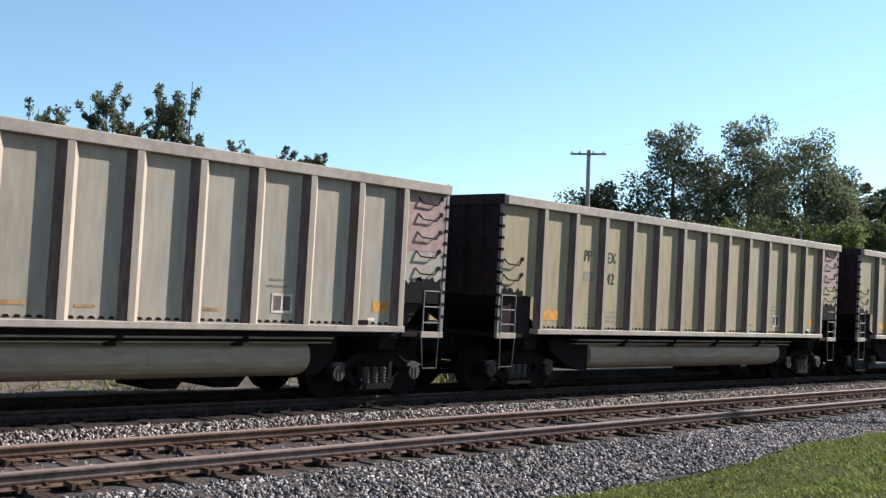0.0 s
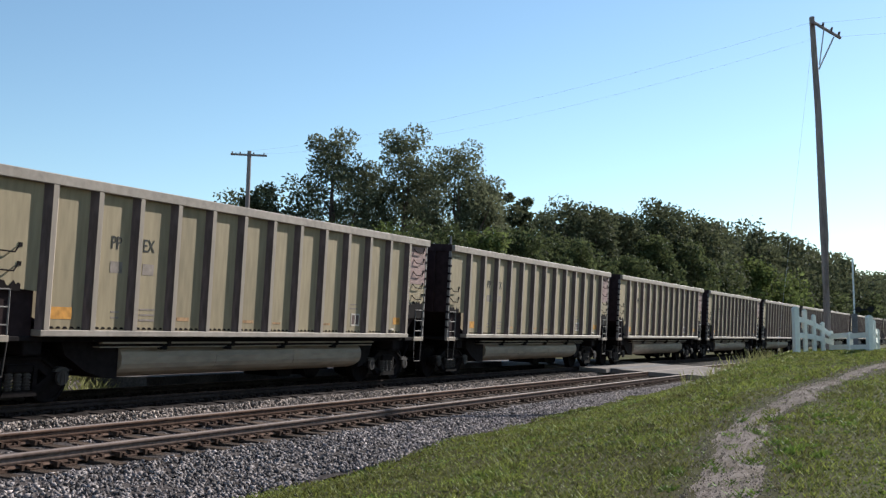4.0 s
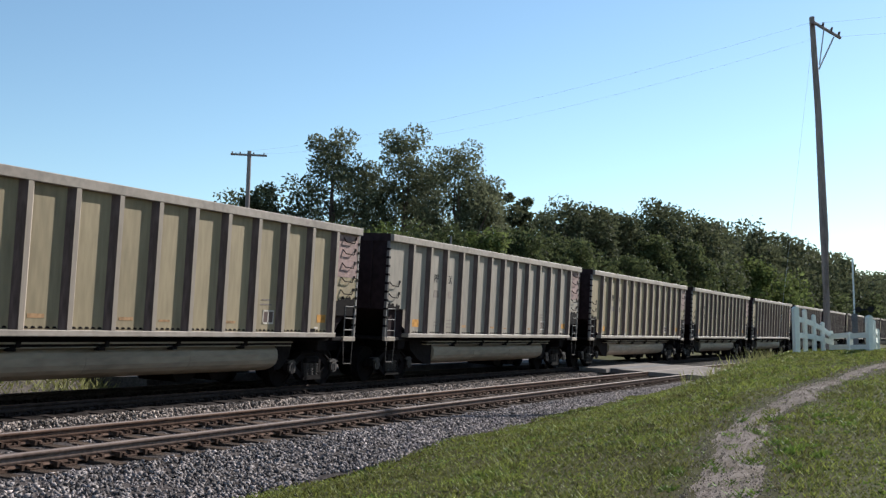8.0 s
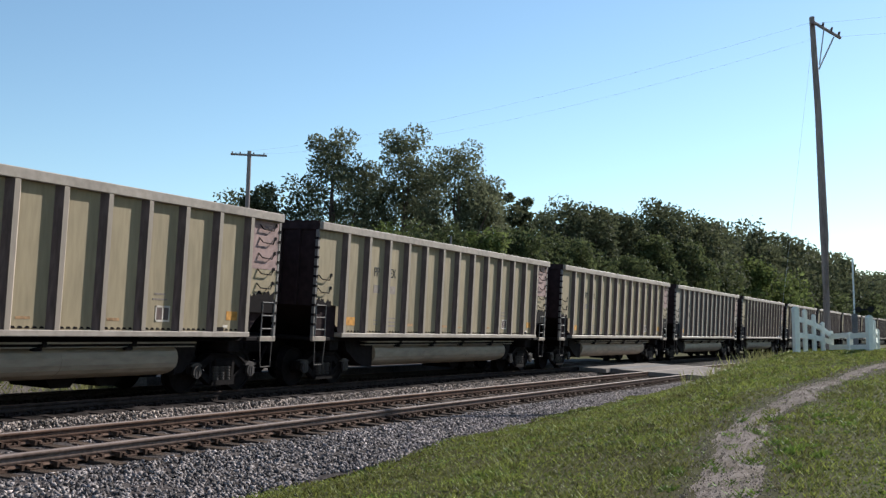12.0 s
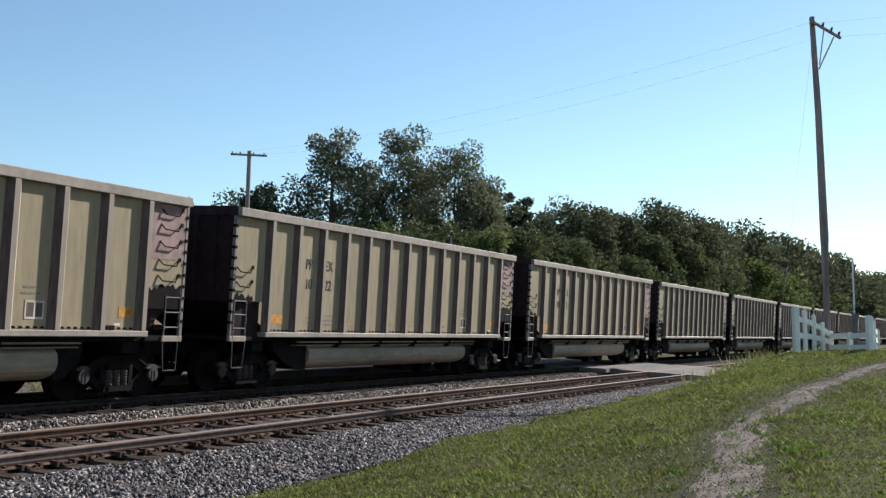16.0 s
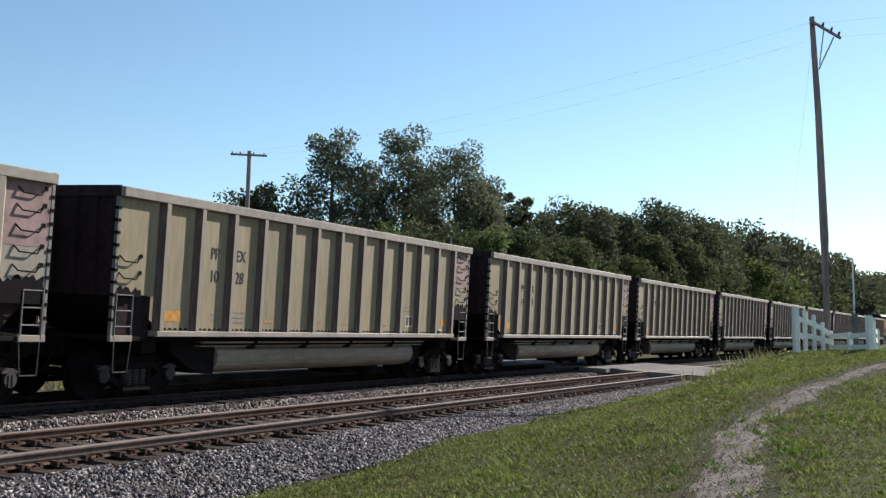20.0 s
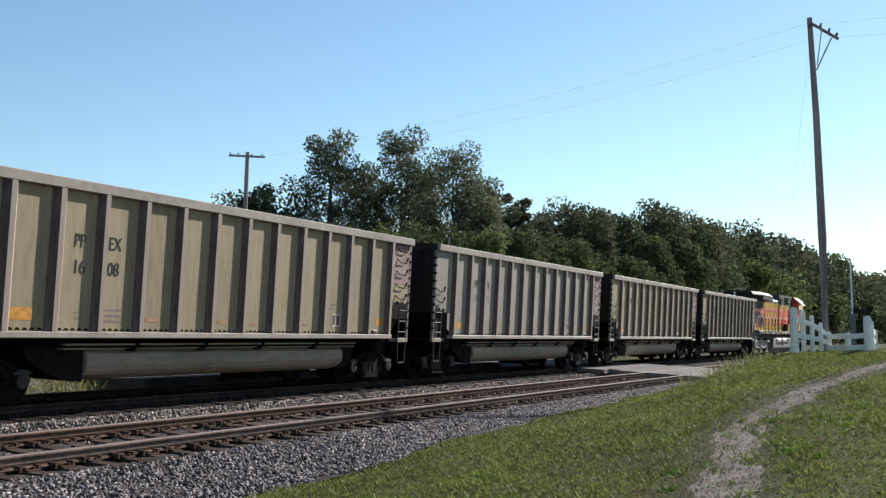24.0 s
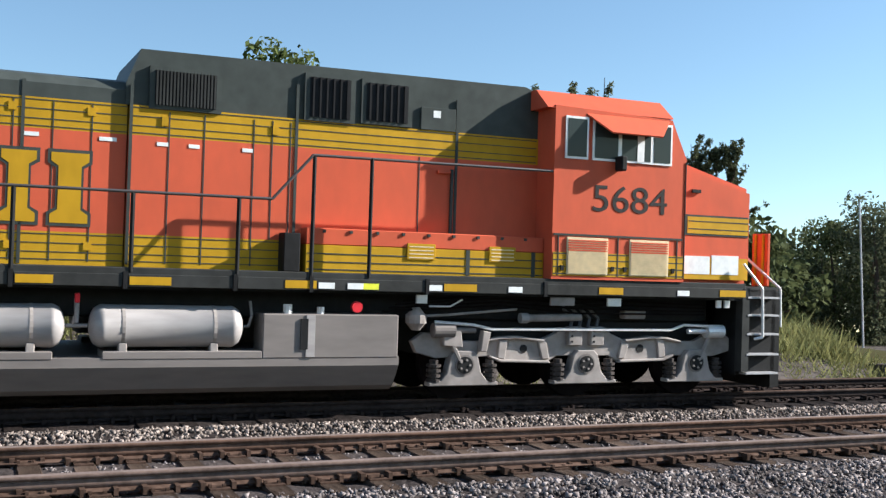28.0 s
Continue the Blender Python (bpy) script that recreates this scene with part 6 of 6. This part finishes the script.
tree("leafy_tree", "light green leafy tree behind the tracks", x, y, gz(x, y) - 0.2, 10.9, 2.6, 260, "leaf_light", 6000, 0.15, 0.2, 34, 0.1, 0, 8, 0, 0.55, 0.3)
for i, (az, d, h) in enumerate(((-15.8, 76, 10.5), (-14.2, 80, 11.5), (-12.9, 78, 11.0), (-17.5, 78, 8.5))):
    x, y = at_az(az, d)
    tree("hedgerow_tree", "dark green hedgerow tree behind the yard", x, y, gz(x, y) - 0.3, h, 2.6, 280 + i, "leaf_dark", 6000, 0.18, 0.05, 30, 0.1, 0, 5, 0, 0.55, 0.36)
for i, (az, d, h) in enumerate(((-21.6, 56, 4.4), (-19.9, 57, 6.6), (-17.9, 56, 7.6), (-23.4, 58, 5.2), (-16.3, 58, 7.2))):
    x, y = at_az(az, d)
    tree("shrub", "sunlit grey-green shrub on the bank", x, y, gz(x, y) - 0.2, h, 2.4, 290 + i, "leaf_willow" if i != 1 else "leaf", 6500, 0.11, 0.02, 26, 0.1, 0, 4, 0, 0.5, 0.36)
# scrub on the bank and far hedge
for i in range(26):
    az = -62 + i * 2.15
    d = 58 + 8 * math.sin(i * 1.7) if az < -20 else 70
    x, y = at_az(az, d)
    h = (3.8 if az > -24 else 4.4) + 1.2 * math.sin(i * 2.3) + (2.9 if -24 < az < -13 else 0)
    tree("bush", "dense dark green scrub bush", x, y, gz(x, y) - 0.3, max(3.0, h), 2.6, 300 + i, "leaf_dark" if i % 3 else "leaf", 2600, 0.2, 0.03, 16, 0.1, 0, 3, 0, 0.55, 0.38)
# ---- poles, fence, crossing signal, cabin ----
def tall_pole():
    x, y = at_az(19.42, 37)
    p = empty("utility_pole", pose(x, y, 0.95))
    bm = bmesh.new()
    top = Vector((-0.10, 0.1, 11.25))
    pts = [Vector((0, 0, -0.4)), Vector((0.02, 0, 4)), Vector((-0.02, 0.03, 8)), top]
    limb_rings(bm, pts, [0.165, 0.135, 0.108, 0.085], 12)
    bm.faces.new([v for v in bm.verts][-12:])
    part("pole", bm, M["pole_wood"], p)
    bm = bmesh.new()
    a, b = Vector((-0.1, -0.1, 11.0)), Vector((0.72, -0.2, 10.45))
    cyl(bm, a, b, 0.055, 6)
    part("crossarm", bm, M["pole_wood"], p, "weathered wooden crossarm slanting down")
    bm = bmesh.new()
    cyl(bm, (0.0, -0.1, 9.45), (0.5, -0.17, 10.5), 0.025, 6)
    cyl(bm, (0.02, -0.12, 9.6), (0.2, -0.15, 10.8), 0.02, 6)
    part("brace", bm, M["steel_grey"], p)
    for q in (0.3, 0.62, 0.9):
        bm = bmesh.new()
        c = a.lerp(b, q)
        cyl(bm, c, c + Vector((0.05, 0, 0.16)), 0.05, 8, 0.035)
        part("insulator", bm, M["porcelain"], p)
    bm = bmesh.new()
    cyl(bm, (-0.2, -0.05, 10.95), (-0.05, -0.05, 11.0), 0.06, 8)
    part("insulator", bm, M["porcelain"], p)
    return tagged(p, "tall leaning weathered timber utility pole", "utility pole")


tall_pole()


def wire(a, b, sag, r=0.008):
    n = 24
    pts = [Vector(a).lerp(Vector(b), i / n) - Vector((0, 0, sag * 4 * (i / n) * (1 - i / n))) for i in range(n + 1)]
    bm = bmesh.new()
    limb_rings(bm, pts, [r] * (n + 1), 5)
    return tagged(part("overhead_wire", bm, M["wire"]), "thin grey overhead wire", "wire", group="overhead wires")


px_, py_ = at_az(19.42, 37)
fx_, fy_ = at_az(-10.46, 70)
wire((px_ - 0.2, py_, 11.98), (fx_ - 1.0, fy_, 13.75), 0.7, 0.0028)
wire((px_ + 0.4, py_, 11.6), (fx_ + 1.0, fy_, 13.7), 0.9, 0.0028)
wire((px_ - 0.1, py_, 11.95), (px_ + 30, py_ - 14, 12.8), 0.5, 0.0028)
wire((px_ + 0.6, py_, 11.5), (px_ + 30, py_ - 12, 12.2), 0.5, 0.0028)
gx_, gy_ = at_az(17.0, 42)
wire((px_ - 0.15, py_ + 0.1, 11.2), (gx_, gy_, 1.0), 0.0, 0.0028)


def far_pole():
    x, y = at_az(-10.46, 70)
    p = empty("telegraph_pole", pose(x, y, 0.8))
    bm = bmesh.new()
    limb_rings(bm, [Vector((0, 0, -0.5)), Vector((0, 0, 6)), Vector((0.03, 0, 13.1))], [0.19, 0.17, 0.13], 10)
    bm.faces.new([v for v in bm.verts][-10:])
    part("pole", bm, M["pole_wood"], p)
    bm = bmesh.new()
    box(bm, -1.15, 1.15, -0.06, 0.06, 12.78, 12.9)
    part("crossarm", bm, M["pole_wood"], p)
    for q in (-1.05, -0.55, 0.3, 0.95):
        bm = bmesh.new()
        cyl(bm, (q, 0, 12.9), (q, 0, 13.02), 0.04, 8)
        part("insulator", bm, M["porcelain"], p)
    p.matrix_basis = pose(x, y, 0.8, 0, 1.5, 10)
    return tagged(p, "weathered timber telegraph pole with one crossarm", "utility pole")


far_pole()


def fence():
    """White board fence: two tall gateposts with boards that sweep down, and a low stretch between."""
    f = empty("board_fence", pose(0, 0, 0))
    g = 1.28
    A0, A1 = at_az(17.95, 34), at_az(19.6, 36.2)
    B0, B1 = at_az(21.38, 34.2), at_az(21.72, 36)

    def post(x, y, h, w=0.09):
        bm = bmesh.new()
        box(bm, -w, w, -w, w, -0.5, h, 0.012)
        prism(bm, [(-w - 0.01, h), (w + 0.01, h), (0, h + 0.06)], "y", -w, w)
        part("fence_post", bm, M["white_paint"], f, at=pose(x, y, g, 0, 0, 12))

    def board(a, b, za, zb, h=0.15):
        bm = bmesh.new()
        p, q = Vector((*a, g + za)), Vector((*b, g + zb))
        side = (q - p).cross(Vector((0, 0, 1))).normalized() * 0.03
        up = Vector((0, 0, h))
        vs = [bm.verts.new(c) for c in (p - side, q - side, q - side + up, p - side + up, p + side, q + side, q + side + up, p + side + up)]
        for k in ((0, 1, 2, 3), (7, 6, 5, 4), (0, 4, 5, 1), (1, 5, 6, 2), (2, 6, 7, 3), (3, 7, 4, 0)):
            bm.faces.new([vs[i] for i in k])
        bmesh.ops.recalc_face_normals(bm, faces=bm.faces)
        part("fence_board", bm, M["white_paint"], f)

    def sweep(P, Q, n, h0, h1):
        last = None
        for i in range(n + 1):
            t = i / n
            c = (P[0] + (Q[0] - P[0]) * t, P[1] + (Q[1] - P[1]) * t)
            h = h0 + (h1 - h0) * t ** 1.7
            post(c[0], c[1], h, 0.085 if i == 0 else 0.055)
            if last:
                for q in (0.70, 0.32):
                    board(last[0], c, last[1] * q, h * q)
            last = (c, h)
    sweep(A0, A1, 4, 1.26, 0.55)
    sweep(B0, B1, 2, 0.98, 0.6)
    n = 2
    for i in range(n):
        a = (A1[0] + (B0[0] - A1[0]) * i / n, A1[1] + (B0[1] - A1[1]) * i / n)
        b = (A1[0] + (B0[0] - A1[0]) * (i + 1) / n, A1[1] + (B0[1] - A1[1]) * (i + 1) / n)
        board(a, b, 0.36, 0.40)
        board(a, b, 0.02, 0.04)
        if i:
            post(a[0], a[1], 0.5, 0.07)
    return tagged(f, "white painted board fence with sweeping boards and tall posts", "fence")


fence()


def crossing_signal(az, d, z, h, arm, label):
    x, y = at_az(az, d)
    s = empty("crossing_signal", pose(x, y, z, 0, 0, -az))
    bm = bmesh.new()
    cyl(bm, (0, 0, 0), (0, 0, h), 0.045, 10)
    part("mast", bm, M["mast_grey"] if arm else M["label_white"], s)
    bm = bmesh.new()
    box(bm, -0.35, 0.35, -0.3, 0.3, -0.3, 0.2, 0.02)
    part("footing", bm, M["concrete"], s)
    for a in (42, -42) if arm else ():
        bm = bmesh.new()
        box(bm, -0.58, 0.58, -0.012, 0.012, -0.07, 0.07)
        part("crossbuck_blade", bm, M["stencil_white"], s, at=pose(-0.4, -0.08 - 0.01 * (a > 0), h - 0.75, 0, a, 38))
    if arm:
        bm = bmesh.new()
        box(bm, -0.62, -0.2, -0.12, -0.10, h - 1.75, h - 1.45)
        part("track_plate", bm, M["stencil_white"], s)
    bm = bmesh.new()
    box(bm, -0.05, 0.95, -0.04, 0.04, h - 2.68, h - 2.6)
    for q in (0.2, 0.8):
        cyl(bm, (q, -0.1, h - 2.64), (q, 0.12, h - 2.64), 0.16, 14)
    part("flashing_lights", bm, M["black"], s, "black flashing light heads")
    bm = bmesh.new()
    if arm:
        box(bm, 0.35, 0.7, -0.12, 0.12, 1.35, 1.9, 0.02)
        box(bm, -0.8, -0.4, -0.1, 0.1, 1.1, 1.6, 0.04)
    box(bm, -0.35 if arm else -0.15, 0.45 if arm else 0.15, -0.2, 0.2, 1.05, 1.75, 0.03)
    part("gate_mechanism", bm, M["mast_grey"], s, "grey gate mechanism box")
    bm = bmesh.new()
    box(bm, -0.14, 0.14, -0.14, 0.14, 0.2, 1.1, 0.02)
    part("pedestal", bm, M["mast_grey"], s)
    if arm:
        for i in range(6):
            bm = bmesh.new()
            box(bm, 0.6 + i * 0.45, 0.6 + (i + 1) * 0.45, -0.03, 0.03, 1.33, 1.42)
            part("gate_arm_section", bm, M["red"] if i % 2 else M["stencil_white"], s)
    return tagged(s, label, "crossing signal")


crossing_signal(0.45, 45.5, 0.85, 5.2, True, "level crossing signal with crossbuck and lowered gate arm")
crossing_signal(20.72, 60, 1.2, 4.6, False, "grey level crossing signal mast with dark lamp heads")


def cabin():
    x, y = at_az(4.1, 65)
    c = empty("signal_cabin", pose(x, y, 0.85, 0, 0, -28))
    bm = bmesh.new()
    box(bm, -0.96, 0.96, -0.96, 0.96, 0, 2.55, 0.02)
    part("cabin_wall", bm, M["shed_white"], c)
    for i in range(8):
        for sd in (-1, 1):
            bm = bmesh.new()
            q = -0.84 + i * 0.24
            box(bm, q - 0.02, q + 0.02, sd * 0.96 - 0.025, sd * 0.96 + 0.025, 0.05, 2.5)
            part("wall_rib", bm, M["shed_white"], c)
            bm = bmesh.new()
            box(bm, sd * 0.96 - 0.025, sd * 0.96 + 0.025, q - 0.02, q + 0.02, 0.05, 2.5)
            part("wall_rib", bm, M["shed_white"], c)
    bm = bmesh.new()
    a = [bm.verts.new(v) for v in ((-1.02, -1.02, 2.55), (1.02, -1.02, 2.55), (1.02, 1.02, 2.55), (-1.02, 1.02, 2.55))]
    t = bm.verts.new((0, 0, 2.85))
    bm.faces.new(a[::-1])
    for i in range(4):
        bm.faces.new((a[i], a[(i + 1) % 4], t))
    part("cabin_roof", bm, M["shed_white"], c)
    bm = bmesh.new()
    cyl(bm, (0, 0, 2.7), (0, 0, 3.2), 0.13, 10)
    cyl(bm, (0, 0, 3.2), (0, 0, 3.32), 0.24, 10, 0.05)
    part("roof_vent", bm, M["shed_white"], c)
    bm = bmesh.new()
    box(bm, -0.45, 0.45, -1.0, -0.96, 0.1, 2.1, 0.01)
    part("cabin_door", bm, M["shed_white"], c)
    bm = bmesh.new()
    box(bm, -1.0, 1.0, -1.0, 1.0, -0.5, 0.03)
    part("cabin_base", bm, M["concrete"], c)
    return tagged(c, "small white metal signal cabin with ribbed walls", "cabin")


cabin()


def marker_post():
    """A thin pale post that stands in the scrub on the bank."""
    x, y = at_az(-18.55, 50)
    p = empty("marker_post", pose(x, y, gz(x, y)))
    bm = bmesh.new()
    cyl(bm, (0, 0, -0.4), (0, 0, 6.3), 0.045, 10, 0.035)
    part("pole", bm, M["steel_grey"], p)
    bm = bmesh.new()
    cyl(bm, (0, 0, 6.3), (0, 0, 6.38), 0.055, 10, 0.02)
    part("cap", bm, M["steel_grey"], p)
    return tagged(p, "thin pale metal post standing in the scrub", "post")


marker_post()


def sign():
    x, y = at_az(-9.2, 52)
    s = empty("road_sign", pose(x, y, gz(x, y), 0, 0, 20))
    bm = bmesh.new()
    box(bm, -0.03, 0.03, -0.03, 0.03, -0.3, 2.1)
    part("sign_post", bm, M["steel_grey"], s)
    bm = bmesh.new()
    box(bm, -0.22, 0.22, -0.045, -0.03, 1.75, 2.1)
    part("sign_plate", bm, M["label_white"], s)
    return tagged(s, "small pale sign on a steel post", "sign")


sign()
# ---- movement ----
def shift(t):
    """How far the train has run at t, from its place at 17 s."""
    d = np.interp(t, [0, 0.5, 1, 1.5, 2, 3, 8, 11, 14, 17, 20, 24, 25, 26, 27, 27.4, 28], [0.55, 0.59, 0.57, 0.47, 0.36, 0.19, -0.13, -0.20, 0.13, 0.24, 0.2, 0.0, -0.12, 0.0, 0.12, 0.14, 0.0])
    return -SPEED * (t - 17.0) + float(d)


def motions():
    times = [0, 0.5, 1, 1.5, 2, 3, 5, 6.5, 8, 9.5, 11, 12.5, 14, 15.5, 17, 18.5, 20, 22, 24, 25, 26, 27, 27.4, 28]
    for car, s_mid, k in CARS:
        walk(car, [(t, on_track(s_mid + shift(t), TRAIN_D, TRAIN_Z)) for t in times])
    walk(LOCO, [(t, on_track(LOCO_S28 + SPEED * 11.0 + shift(t), TRAIN_D, TRAIN_Z)) for t in times])


motions()
